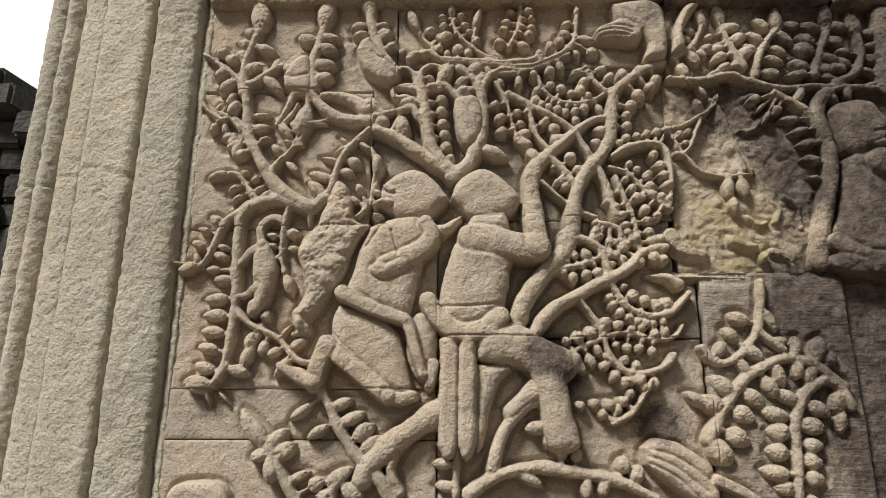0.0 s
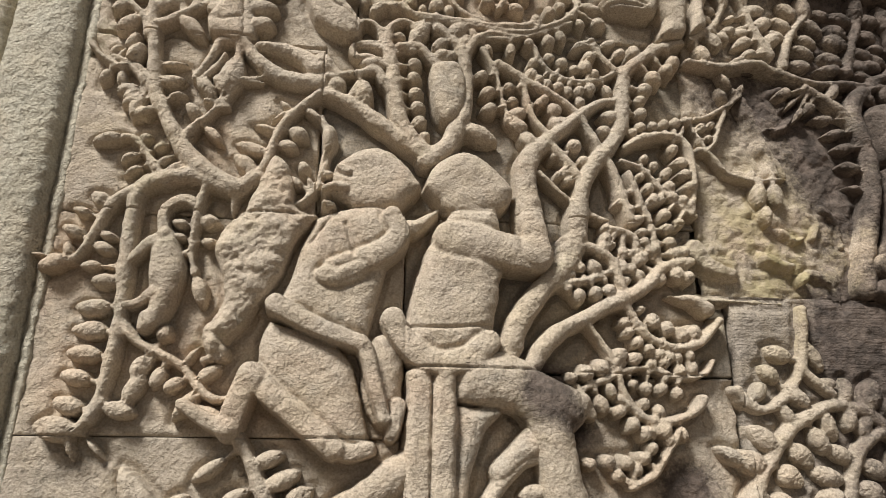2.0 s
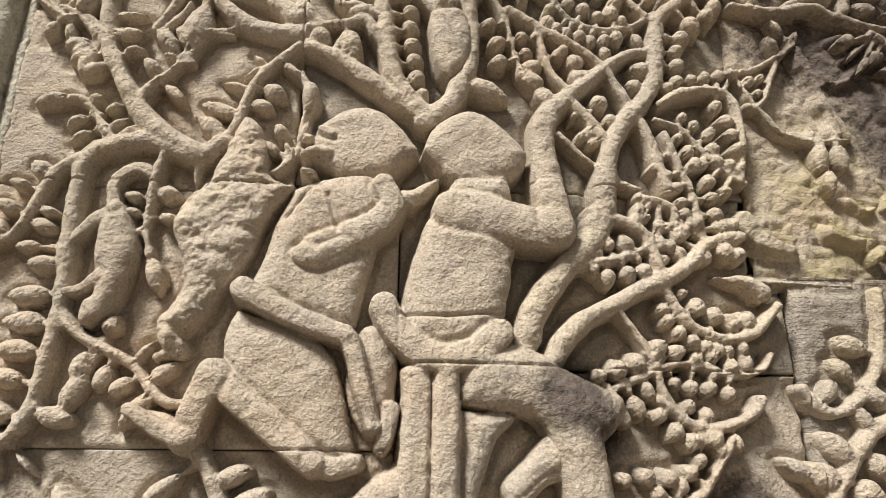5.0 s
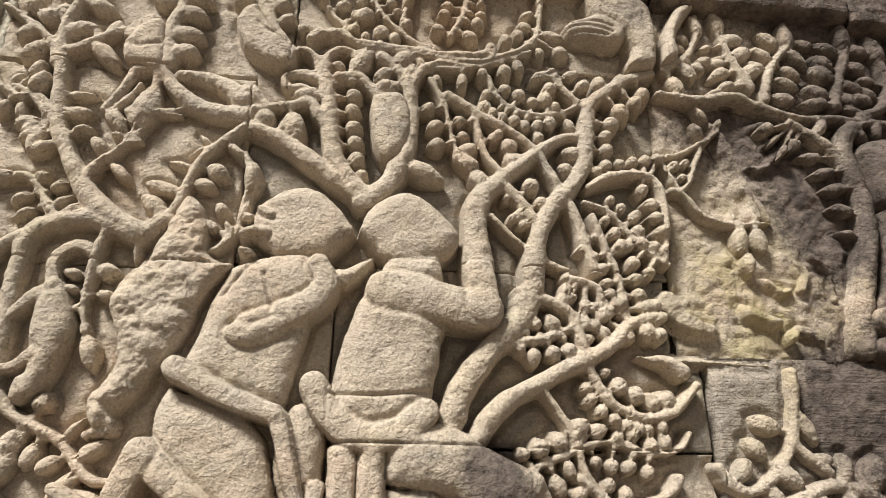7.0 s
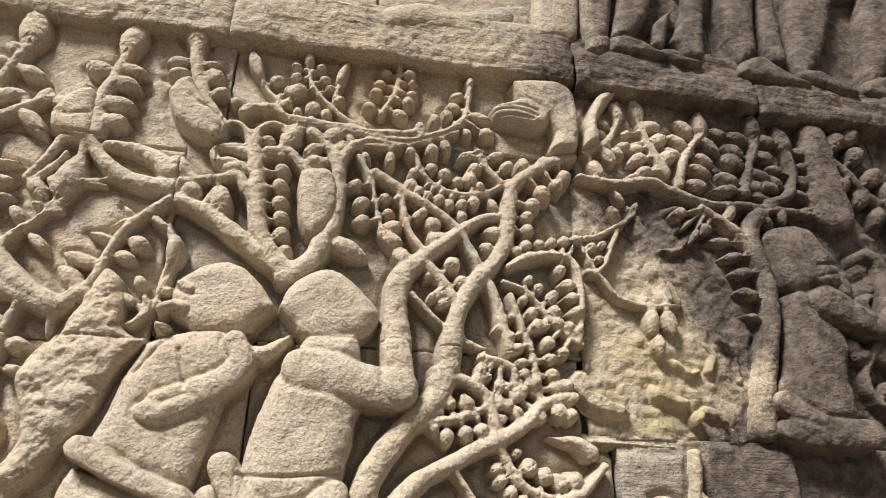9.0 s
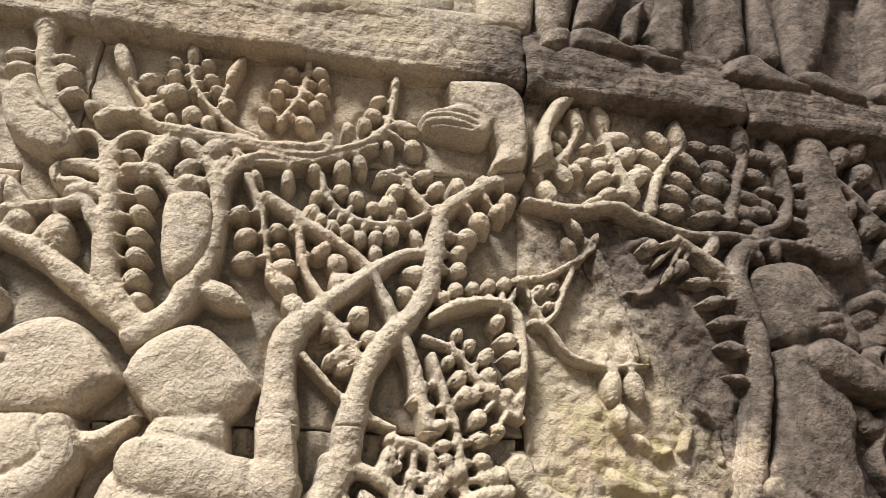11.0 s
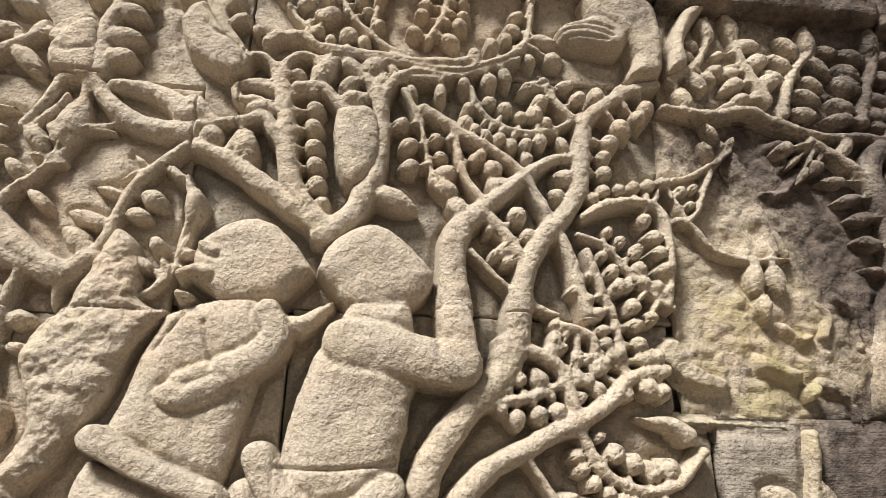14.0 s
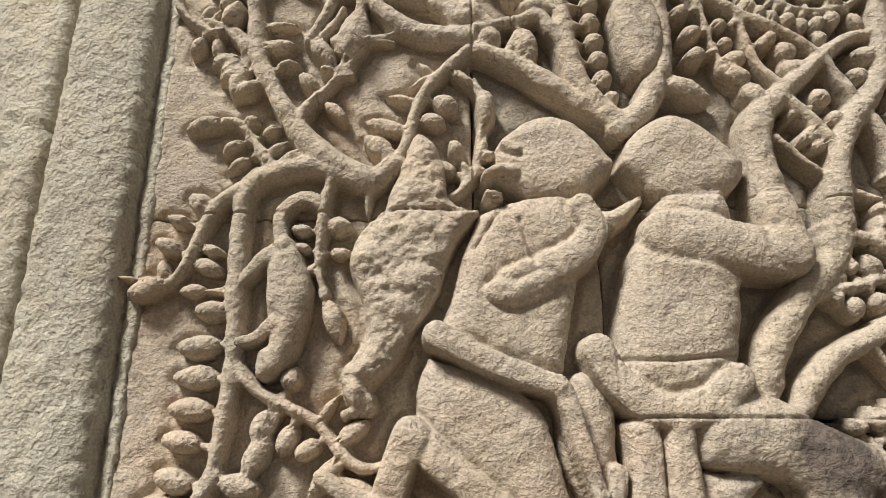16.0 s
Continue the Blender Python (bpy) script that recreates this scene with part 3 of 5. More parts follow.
shaft("roll_moulding", jamb, [(-1.13, 0.2), (-1.125, 0.15), (-1.105, 0.13), (-1.085, 0.135), (-1.068, 0.155), (-1.055, 0.2)], 75)
shaft("roll_moulding", jamb, [(-1.2, 0.6), (-1.2, 0.25), (-1.195, 0.19), (-1.175, 0.165), (-1.15, 0.165), (-1.13, 0.185), (-1.12, 0.23)], 76)


# ---- ground and the far roof ----
def ground():
    xs = [-600, -60, -12, -5, -2, 0, 2, 5, 12, 60, 600]
    verts = [(x, y, 0.02 * math.sin(1.7 * x + y) if abs(x) < 6 and abs(y) < 6 else 0.0) for y in xs for x in xs]
    k = len(xs)
    faces = [(r * k + c, r * k + c + 1, r * k + k + c + 1, r * k + k + c) for r in range(k - 1) for c in range(k - 1)]
    return tagged(mesh_object("ground", verts, faces, EARTH), "bare trodden earth before the wall", "ground", "", "structure")


ground()


def far_tower():
    """A ruined stepped tower of dark blocks, far behind the jamb."""
    top = tagged(new("stone_tower"), "dark mossy ruined stone tower against the sky", "tower")
    rng = random.Random(9)
    for course in range(16):
        z = 0.55 * course
        reach = 3.0 - (0.3 * (course - 13) if course > 13 else 0)
        x = -13.5
        while x < -13.5 + reach * 1.9:
            w = rng.uniform(0.6, 1.1)
            bm = bmesh.new()
            bmesh.ops.create_cube(bm, size=1, matrix=Matrix.Diagonal((w - 0.005, 2.2, 0.545, 1)))
            bmesh.ops.bevel(bm, geom=bm.edges[:], offset=0.07, segments=2, affect="EDGES")
            me = bpy.data.meshes.new("block")
            bm.to_mesh(me)
            bm.free()
            me.materials.append(OLD)
            ob = new("block", me)
            ob.parent = top
            ob.matrix_basis = pose(x + w / 2, 11 + rng.uniform(-0.3, 0.3), z + 0.27 + rng.uniform(-0.04, 0.04), rng.uniform(-4, 4), rng.uniform(-3, 3), rng.uniform(-9, 9))
            x += w
    return top


far_tower()


# ---- carved figures ----
figure("carved_figure", "plain weathered sandstone relief of a kneeling figure", [
    ("form", .032, .03, 0, [(-.175, 2.177), (-.17, 2.212), (-.138, 2.244), (-.095, 2.257), (-.055, 2.24), (-.024, 2.202), (-.01, 2.183), (-.03, 2.158), (-.057, 2.134), (-.122, 2.126), (-.148, 2.143), (-.17, 2.159)]),
    ("form", .034, .04, 0, [(-.197, 2.111), (-.141, 2.134), (-.065, 2.139), (-.049, 2.085), (-.068, 2.041), (-.083, 1.964), (-.098, 1.903), (-.128, 1.897), (-.19, 1.917), (-.254, 1.942), (-.241, 1.976), (-.222, 2.044)]),
    ("form", .036, .04, 0, [(-.261, 1.927), (-.189, 1.904), (-.126, 1.866), (-.1, 1.779), (-.09, 1.722), (-.14, 1.722), (-.185, 1.75), (-.264, 1.82), (-.274, 1.881)]),
    ("form", .030, .03, 0, [(-.086, 1.906), (-.057, 1.896), (-.04, 1.839), (-.035, 1.751), (-.06, 1.747), (-.094, 1.831)]),
    ("form", .024, .05, 0, [(-.107, 1.886), (-.073, 1.911), (-.04, 1.88), (-.036, 1.826), (-.041, 1.765), (-.08, 1.755), (-.108, 1.816)]),
    ("limb", .024, .019, .018, [(-.158, 2.01), (-.119, 2.029), (-.073, 2.053), (-.051, 2.087), (-.065, 2.116)]),
    ("limb", .016, .016, .016, [(-.177, 2.003), (-.153, 1.997), (-.118, 2.012)]),
    ("form", .022, .02, 0, [(-.056, 2.117), (-.019, 2.123), (.021, 2.141), (.011, 2.115), (-.021, 2.086), (-.046, 2.093)]),
    ("limb", .019, .012, .036, [(-.25, 1.948), (-.19, 1.917), (-.128, 1.894), (-.103, 1.882), (-.085, 1.823), (-.068, 1.769)]),
    ("limb", .021, .019, .014, [(-.281, 1.837), (-.248, 1.805), (-.186, 1.756), (-.144, 1.722)]),
    ("limb", .022, .021, .008, [(-.281, 1.835), (-.298, 1.788), (-.309, 1.75)]),
    ("limb", .015, .011, .006, [(-.309, 1.75), (-.343, 1.765), (-.381, 1.787)]),
    ("limb", .014, .011, .014, [(-.044, 1.791), (-.048, 1.765), (-.054, 1.744)]),
    ("limb", .015, .014, .006, [(-.14, 1.722), (-.118, 1.716), (-.09, 1.722)]),
    ("limb", .009, .006, .006, [(-.146, 2.2), (-.161, 2.207)]),
    ("limb", .008, .006, .006, [(-.149, 2.169), (-.169, 2.172), (-.186, 2.164)]),
    ("limb", .007, .006, .006, [(-.169, 2.133), (-.184, 2.137)]),
    ("cut", .004, .006, 0, [(-.201, 2.062), (-.172, 2.108)]),
    ("cut", .004, .006, 0, [(-.145, 2.1), (-.127, 2.039)]),
])
figure("carved_figure", "plain weathered sandstone relief of a seated figure", [
    ("form", .034, .03, 0, [(-.01, 2.183), (.012, 2.227), (.064, 2.257), (.108, 2.239), (.151, 2.197), (.159, 2.176), (.131, 2.137), (.047, 2.127), (.019, 2.151)]),
    ("form", .040, .05, 0, [(.047, 2.142), (.119, 2.146), (.132, 2.109), (.138, 2.039), (.132, 2.012), (.108, 1.894), (.062, 1.862), (.012, 1.855), (-.037, 1.887), (-.034, 1.925), (-.021, 1.999), (.001, 2.069), (.024, 2.106)]),
    ("limb", .031, .033, .012, [(.038, 2.081), (.087, 2.074), (.145, 2.06), (.193, 2.055)]),
    ("limb", .027, .024, .012, [(.193, 2.058), (.19, 2.09), (.185, 2.122)]),
    ("limb", .022, .022, .016, [(-.058, 1.931), (-.034, 1.891), (.013, 1.86), (.066, 1.868), (.105, 1.897)]),
    ("form", .040, .035, 0, [(.051, 1.863), (.09, 1.886), (.13, 1.872), (.184, 1.848), (.223, 1.835), (.243, 1.782), (.255, 1.695), (.266, 1.615), (.2, 1.615), (.177, 1.731), (.149, 1.781), (.088, 1.792), (.05, 1.799), (.047, 1.833)]),
    ("form", .034, .016, .002, [(-.033, 1.847), (.011, 1.85), (.01, 1.617), (-.034, 1.617)]),
    ("form", .036, .016, .004, [(.009, 1.852), (.049, 1.849), (.047, 1.616), (.007, 1.617)]),
    ("cut", .002, .006, 0, [(.01, 1.836), (.009, 1.752), (.007, 1.617)]),
    ("form", .026, .03, 0, [(.047, 1.795), (.126, 1.787), (.102, 1.752), (.08, 1.696), (.062, 1.616), (.041, 1.616)]),
    ("cut", .003, .006, 0, [(-.034, 1.92), (.027, 1.918), (.108, 1.926)]),
    ("form", .036, .04, 0, [(.049, 1.828), (.075, 1.857), (.107, 1.886), (.154, 1.878), (.205, 1.848), (.268, 1.815), (.256, 1.76), (.179, 1.773), (.164, 1.794), (.126, 1.792), (.047, 1.808)]),
])
figure("carved_form", "plain weathered sandstone relief of a pear-shaped form", [
    ("form", .036, .035, 0, [(-.327, 2.111), (-.304, 2.118), (-.23, 2.116), (-.194, 2.116), (-.205, 2.094), (-.231, 2.056), (-.245, 2.004), (-.273, 1.961), (-.299, 1.92), (-.326, 1.886), (-.345, 1.864), (-.362, 1.879), (-.368, 1.906), (-.348, 1.934), (-.339, 1.968), (-.347, 2.004), (-.363, 2.041), (-.353, 2.079)]),
    ("form", .032, .03, 0, [(-.324, 2.103), (-.305, 2.164), (-.291, 2.205), (-.277, 2.231), (-.253, 2.211), (-.238, 2.174), (-.232, 2.132), (-.203, 2.106)]),
    ("limb", .014, .006, .004, [(-.345, 1.88), (-.332, 1.867), (-.358, 1.857)]),
], 2.8)
figure("carved_form", "plain sandstone relief of a small climbing form", [
    ("form", .028, .025, 0, [(-.468, 2.069), (-.44, 2.082), (-.42, 2.056), (-.406, 2.019), (-.408, 1.975), (-.418, 1.937), (-.432, 1.917), (-.448, 1.906), (-.459, 1.954), (-.467, 2.019)]),
    ("form", .026, .02, 0, [(-.467, 1.934), (-.444, 1.946), (-.427, 1.92), (-.45, 1.894), (-.469, 1.901)]),
    ("limb", .011, .011, .002, [(-.448, 2.071), (-.454, 2.106), (-.442, 2.127), (-.418, 2.135), (-.402, 2.125)]),
    ("limb", .011, .008, .004, [(-.467, 2.056), (-.483, 2.037), (-.499, 2.019)]),
    ("limb", .01, .008, .004, [(-.453, 1.968), (-.469, 1.951), (-.492, 1.944)]),
])
figure("carved_form", "plain sandstone relief of a small perched form", [
    ("form", .026, .02, 0, [(-.425, 2.541), (-.391, 2.573), (-.365, 2.565), (-.356, 2.516), (-.356, 2.465), (-.413, 2.472), (-.429, 2.501)]),
    ("limb", .01, .008, .004, [(-.424, 2.533), (-.411, 2.557), (-.391, 2.573)]),
    ("cut", .005, .004, 0, [(-.422, 2.509), (-.394, 2.504), (-.366, 2.513)]),
])
figure("carved_form", "plain sandstone relief of a small rounded form", [
    ("form", .028, .02, 0, [(-.249, 2.580), (-.238, 2.608), (-.211, 2.622), (-.196, 2.593), (-.170, 2.561), (-.140, 2.532), (-.136, 2.507), (-.151, 2.483), (-.191, 2.496), (-.228, 2.525)]),
    ("cut", .004, .004, 0, [(-.204, 2.572), (-.186, 2.555), (-.161, 2.555)]),
])
figure("carved_form", "plain sandstone relief of a hanging pod", [
    ("form", .028, .025, 0, [(.003, 2.441), (.021, 2.452), (.058, 2.452), (.072, 2.401), (.068, 2.354), (.053, 2.323), (.038, 2.313), (.019, 2.32), (.006, 2.36), (0, 2.41)]),
])
figure("carved_form", "plain dark-stained sandstone relief with a ribbed wing", [
    ("form", .030, .02, 0, [(.36, 2.635), (.389, 2.655), (.435, 2.667), (.481, 2.646), (.471, 2.6), (.407, 2.605), (.372, 2.611)]),
    ("form", .034, .02, 0, [(.403, 2.708), (.455, 2.717), (.513, 2.717), (.538, 2.672), (.535, 2.559), (.478, 2.547), (.487, 2.592), (.471, 2.628), (.446, 2.646), (.416, 2.664)]),
    ("cut", .003, .005, 0, [(.363, 2.634), (.407, 2.643), (.453, 2.634)]),
    ("cut", .003, .005, 0, [(.363, 2.625), (.407, 2.632), (.451, 2.62)]),
    ("cut", .003, .005, 0, [(.371, 2.615), (.407, 2.618), (.443, 2.613)]),
])
figure("carved_form", "plain sandstone relief of a flame-shaped form", [
    ("form", .030, .02, 0, [(.545, 2.562), (.553, 2.612), (.58, 2.69), (.607, 2.712), (.634, 2.712), (.598, 2.663), (.582, 2.616), (.583, 2.58)]),
])
figure("carved_form", "plain dark-stained sandstone relief with a fanned wing", [
    ("form", .030, .02, 0, [(.399, 1.618), (.436, 1.637), (.501, 1.615), (.541, 1.576), (.548, 1.51), (.496, 1.509), (.431, 1.553), (.404, 1.581)]),
    ("cut", .004, .005, 0, [(.413, 1.615), (.47, 1.596), (.53, 1.553)]),
    ("cut", .004, .005, 0, [(.409, 1.6), (.462, 1.578), (.522, 1.531)]),
    ("cut", .003, .005, 0, [(.41, 1.586), (.461, 1.559), (.503, 1.52)]),
    ("limb", .014, .01, .006, [(.545, 1.553), (.591, 1.532), (.645, 1.499)]),
])
figure("carved_form", "plain weathered sandstone relief of a low rounded form", [
    ("form", .030, .02, 0, [(-.605, 1.52), (-.586, 1.542), (-.539, 1.55), (-.49, 1.542), (-.466, 1.51), (-.471, 1.46), (-.6, 1.459)]),
])
figure("carved_figure", "plain dark-stained sandstone relief of a praying figure", [
    ("form", .036, .045, 0, [(.909, 2.4), (.927, 2.421), (.975, 2.435), (1.014, 2.431), (1.036, 2.4), (1.054, 2.369), (1.061, 2.346), (1.061, 2.314), (1.05, 2.297), (1.021, 2.288), (.994, 2.292), (.96, 2.283), (.931, 2.297), (.917, 2.347)]),
    ("form", .034, .05, 0, [(.934, 2.283), (.98, 2.299), (1.012, 2.279), (1.026, 2.25), (1.032, 2.212), (1.037, 2.183), (1.023, 2.127), (1.022, 2.082), (1.007, 2.03), (.956, 2.012), (.91, 2.022), (.867, 2.074), (.891, 2.137), (.915, 2.203)]),
    ("limb", .024, .029, .01, [(.871, 2.066), (.9, 2.04), (.952, 2.018), (1.021, 2.019)]),
    ("limb", .02, .018, .006, [(.863, 2.02), (.916, 2.008)]),
    ("limb", .034, .022, .014, [(1.002, 2.263), (1.045, 2.242), (1.104, 2.221)]),
    ("limb", .02, .017, .01, [(1.111, 2.222), (1.139, 2.26), (1.141, 2.354), (1.124, 2.374)]),
    ("cut", .004, .004, 0, [(.998, 2.34), (1.054, 2.35)]),
    ("cut", .004, .003, 0, [(1.001, 2.317), (1.06, 2.333)]),
], 1.3)
figure("carved_figure", "plain weathered sandstone relief of two standing legs", [
    ("form", .034, .025, 0, [(.57, 3.117), (.677, 3.144), (.654, 2.994), (.63, 2.865), (.577, 2.851)]),
    ("form", .036, .02, .002, [(.575, 2.849), (.629, 2.862), (.626, 2.814), (.571, 2.806)]),
    ("form", .036, .028, .002, [(.663, 2.965), (.692, 3.148), (.777, 3.17), (.742, 2.967), (.682, 2.868), (.637, 2.868)]),
    ("form", .038, .02, .004, [(.629, 2.86), (.682, 2.866), (.749, 2.835), (.771, 2.819), (.688, 2.813), (.625, 2.81)]),
])
figure("carved_figure", "plain weathered sandstone relief of two walking legs", [
    ("form", .026, .02, 0, [(.737, 2.869), (.751, 2.938), (.81, 3.007), (.844, 3.149), (.86, 3.153), (.792, 2.947), (.764, 2.852)]),
    ("form", .030, .025, 0, [(.78, 2.885), (.824, 2.97), (.875, 3.157), (.93, 3.171), (.88, 2.966), (.859, 2.84), (.81, 2.837)]),
    ("form", .034, .015, .002, [(.751, 2.846), (.809, 2.834), (.85, 2.829), (.844, 2.811), (.781, 2.806)]),
])
figure("carved_figure", "plain dark-stained sandstone relief of two striding legs", [
    ("form", .036, .03, 0, [(.919, 3.006), (.971, 3.221), (1.053, 3.242), (1.012, 2.979), (.993, 2.875), (.943, 2.844), (.928, 2.915)]),
    ("form", .038, .02, .004, [(.941, 2.843), (.995, 2.868), (1.045, 2.835), (1.109, 2.807), (1.102, 2.788), (1.023, 2.788), (.931, 2.8)]),
    ("form", .028, .02, 0, [(1.066, 3.205), (1.084, 3.151), (1.077, 2.946), (1.073, 2.87), (1.027, 2.866), (1.026, 2.971)]),
])
figure("carved_figure", "plain dark-stained sandstone relief of two broad legs", [
    ("form", .038, .03, 0, [(1.107, 3.016), (1.187, 3.319), (1.309, 3.352), (1.234, 3.052), (1.141, 2.855), (1.084, 2.84)]),
    ("form", .038, .02, .004, [(1.077, 2.835), (1.139, 2.85), (1.185, 2.824), (1.232, 2.803), (1.226, 2.781), (1.138, 2.795), (1.077, 2.809)]),
    ("form", .038, .03, 0, [(1.302, 2.992), (1.325, 3.097), (1.413, 3.379), (1.532, 3.411), (1.419, 3.042), (1.323, 2.859), (1.263, 2.841)]),
    ("form", .038, .02, .004, [(1.256, 2.838), (1.323, 2.859), (1.318, 2.818), (1.372, 2.798), (1.366, 2.779), (1.294, 2.785), (1.244, 2.799)]),
    ("form", .026, .02, 0, [(1.152, 3.227), (1.538, 3.324), (1.506, 3.232), (1.339, 3.133), (1.252, 3.113), (1.133, 3.143)]),
])
figure("carved_form", "plain weathered sandstone relief of hanging folds", [
    ("form", .022, .02, 0, [(.473, 3.055), (.575, 3.081), (.559, 2.853), (.527, 2.847), (.465, 2.856)]),
])
figure("carved_form", "plain sandstone relief of low folded shapes", [
    ("limb", .032, .025, .004, [(.159, 2.833), (.226, 2.855), (.296, 2.847), (.392, 2.884)]),
])
figure("carved_form", "plain sandstone relief of a low folded shape", [
    ("limb", .029, .022, .004, [(.32, 2.84), (.404, 2.843), (.465, 2.849)]),
])
figure("carved_form", "plain eroded sandstone lump with yellow lichen", [
    ("limb", .024, .016, 0, [(.509, 2.089), (.526, 2.065), (.555, 2.052), (.577, 2.045)]),
], 1.4)
figure("carved_form", "plain eroded sandstone lump with yellow lichen", [
    ("limb", .016, .013, 0, [(.649, 2.082), (.673, 2.072), (.7, 2.067)]),
], 1.4)
figure("carved_form", "plain eroded sandstone lump with yellow lichen", [
    ("limb", .011, .009, 0, [(.694, 2.135), (.716, 2.118), (.734, 2.124)]),
], 1.4)
figure("carved_form", "plain eroded sandstone lump beside a carved trunk", [
    ("limb", .013, .007, 0, [(.784, 2.189), (.812, 2.159), (.816, 2.114)]),
], 1.4)
figure("carved_form", "plain eroded sandstone lump beside a carved trunk", [
    ("limb", .011, .006, 0, [(.742, 2.054), (.777, 2.027), (.785, 1.987)]),
], 1.4)
figure("carved_form", "plain eroded sandstone lump beside a carved trunk", [
    ("limb", .01, .01, 0, [(.728, 2.451), (.752, 2.455), (.741, 2.413)]),
], 1.4)
figure("carved_form", "plain eroded sandstone lump beside a carved trunk", [
    ("limb", .007, .011, 0, [(.752, 2.18), (.769, 2.157), (.755, 2.126)]),
], 1.4)
figure("carved_form", "plain eroded sandstone ridge on a stained block", [
    ("limb", .013, .016, 0, [(.65, 2.424), (.664, 2.387), (.681, 2.325), (.692, 2.262)]),
], 1.6)
figure("carved_form", "plain eroded sandstone ridge on a stained block", [
    ("limb", .016, .009, 0, [(.677, 2.316), (.707, 2.275), (.716, 2.251)]),
], 1.6)
figure("carved_form", "plain eroded sandstone ridge on a stained block", [
    ("limb", .011, .007, 0, [(.768, 2.406), (.734, 2.366), (.697, 2.363)]),
], 1.6)
figure("carved_form", "plain eroded sandstone ridge along a joint", [
    ("limb", .01, .009, 0, [(.518, 1.993), (.558, 1.992), (.606, 1.991), (.662, 1.989)]),
], 1.6)


# ---- carved trees ----
t = tree("weathered sandstone relief of a slender leafy tree")
b = branch(t, "trunk", .019, .012, [(-.345, 2.161), (-.379, 2.180), (-.409, 2.202), (-.433, 2.226), (-.453, 2.256), (-.470, 2.284), (-.487, 2.315), (-.501, 2.346), (-.509, 2.385), (-.513, 2.421), (-.523, 2.473)])
leaves(b, (-.477, 2.408, .053, .014), (-.473, 2.373, .050, .022), (-.463, 2.337, .042, .016), (-.552, 2.346, .044, .020), (-.538, 2.324, .049, .022), (-.516, 2.303, .045, .022))
b = branch(t, "branch", .009, .007, [(-.504, 2.356), (-.526, 2.381), (-.549, 2.398), (-.573, 2.394), (-.596, 2.407), (-.613, 2.421), (-.627, 2.439)])
leaves(b, (-.595, 2.370, .035, .018), (-.565, 2.367, .035, .017), (-.539, 2.416, .038, .014), (-.583, 2.428, .032, .017))
b = branch(t, "branch", .012, .006, [(-.445, 2.238), (-.434, 2.263), (-.421, 2.282), (-.405, 2.300), (-.389, 2.323), (-.371, 2.326)])
leaves(b, (-.431, 2.311, .040, .023), (-.390, 2.262, .055, .020), (-.406, 2.357, .052, .019), (-.386, 2.366, .028, .017), (-.364, 2.390, .080, .032))
b = branch(t, "branch", .007, .006, [(-.388, 2.436), (-.403, 2.405), (-.419, 2.381), (-.423, 2.364)])
b = branch(t, "branch", .007, .005, [(-.370, 2.374), (-.343, 2.382), (-.313, 2.382)])
b = branch(t, "branch", .009, .006, [(-.459, 2.165), (-.479, 2.191), (-.497, 2.218), (-.512, 2.238), (-.529, 2.252), (-.546, 2.250)])
leaves(b, (-.571, 2.244, .055, .023), (-.527, 2.209, .039, .016), (-.517, 2.186, .039, .016), (-.501, 2.166, .044, .017), (-.505, 2.253, .023, .018), (-.479, 2.236, .028, .017), (-.468, 2.208, .046, .015), (-.445, 2.195, .036, .019))
b = branch(t, "branch", .012, .010, [(-.527, 2.467), (-.530, 2.506), (-.529, 2.546), (-.521, 2.585), (-.509, 2.620), (-.495, 2.664)])
leaves(b, (-.500, 2.696, .098, .047), (-.524, 2.639, .041, .029), (-.536, 2.606, .038, .029), (-.542, 2.577, .037, .028), (-.480, 2.593, .069, .025), (-.495, 2.544, .052, .022), (-.566, 2.566, .041, .030))
b = branch(t, "branch", .011, .007, [(-.529, 2.473), (-.544, 2.505), (-.577, 2.537), (-.609, 2.561), (-.636, 2.580)])
leaves(b, (-.589, 2.524, .046, .025), (-.574, 2.489, .056, .027), (-.515, 2.541, .043, .024), (-.591, 2.586, .037, .026))
b = branch(t, "branch", .010, .009, [(-.528, 2.487), (-.495, 2.501), (-.466, 2.526), (-.434, 2.547)])
leaves(b, (-.455, 2.486, .076, .028), (-.450, 2.551, .044, .024), (-.479, 2.537, .037, .017))
b = branch(t, "branch", .010, .007, [(-.515, 2.359), (-.539, 2.385), (-.565, 2.405), (-.587, 2.415)])
leaves(b, (-.546, 2.427, .046, .026), (-.557, 2.451, .041, .022), (-.542, 2.337, .042, .019), (-.529, 2.311, .060, .023))
b = branch(t, "trunk", .017, .011, [(-.305, 2.182), (-.334, 2.162), (-.372, 2.167), (-.421, 2.18), (-.462, 2.174), (-.492, 2.159), (-.505, 2.133), (-.506, 2.094), (-.504, 2.041), (-.501, 1.975), (-.499, 1.92), (-.499, 1.88), (-.503, 1.835), (-.509, 1.794), (-.519, 1.764)])
leaves(b, (-.534, 1.984, .042, .025), (-.543, 1.941, .057, .029), (-.542, 1.9, .06, .029), (-.544, 1.862, .059, .029), (-.551, 1.825, .05, .026), (-.554, 1.787, .05, .028), (-.479, 1.776, .046, .02), (-.56, 2.01, .036, .018))
b = branch(t, "branch", .01, .006, [(-.505, 1.79), (-.519, 1.766), (-.538, 1.745), (-.559, 1.735)])
leaves(b, (-.568, 1.752, .065, .036), (-.476, 1.778, .05, .026), (-.543, 1.723, .048, .012), (-.508, 1.721, .048, .01))
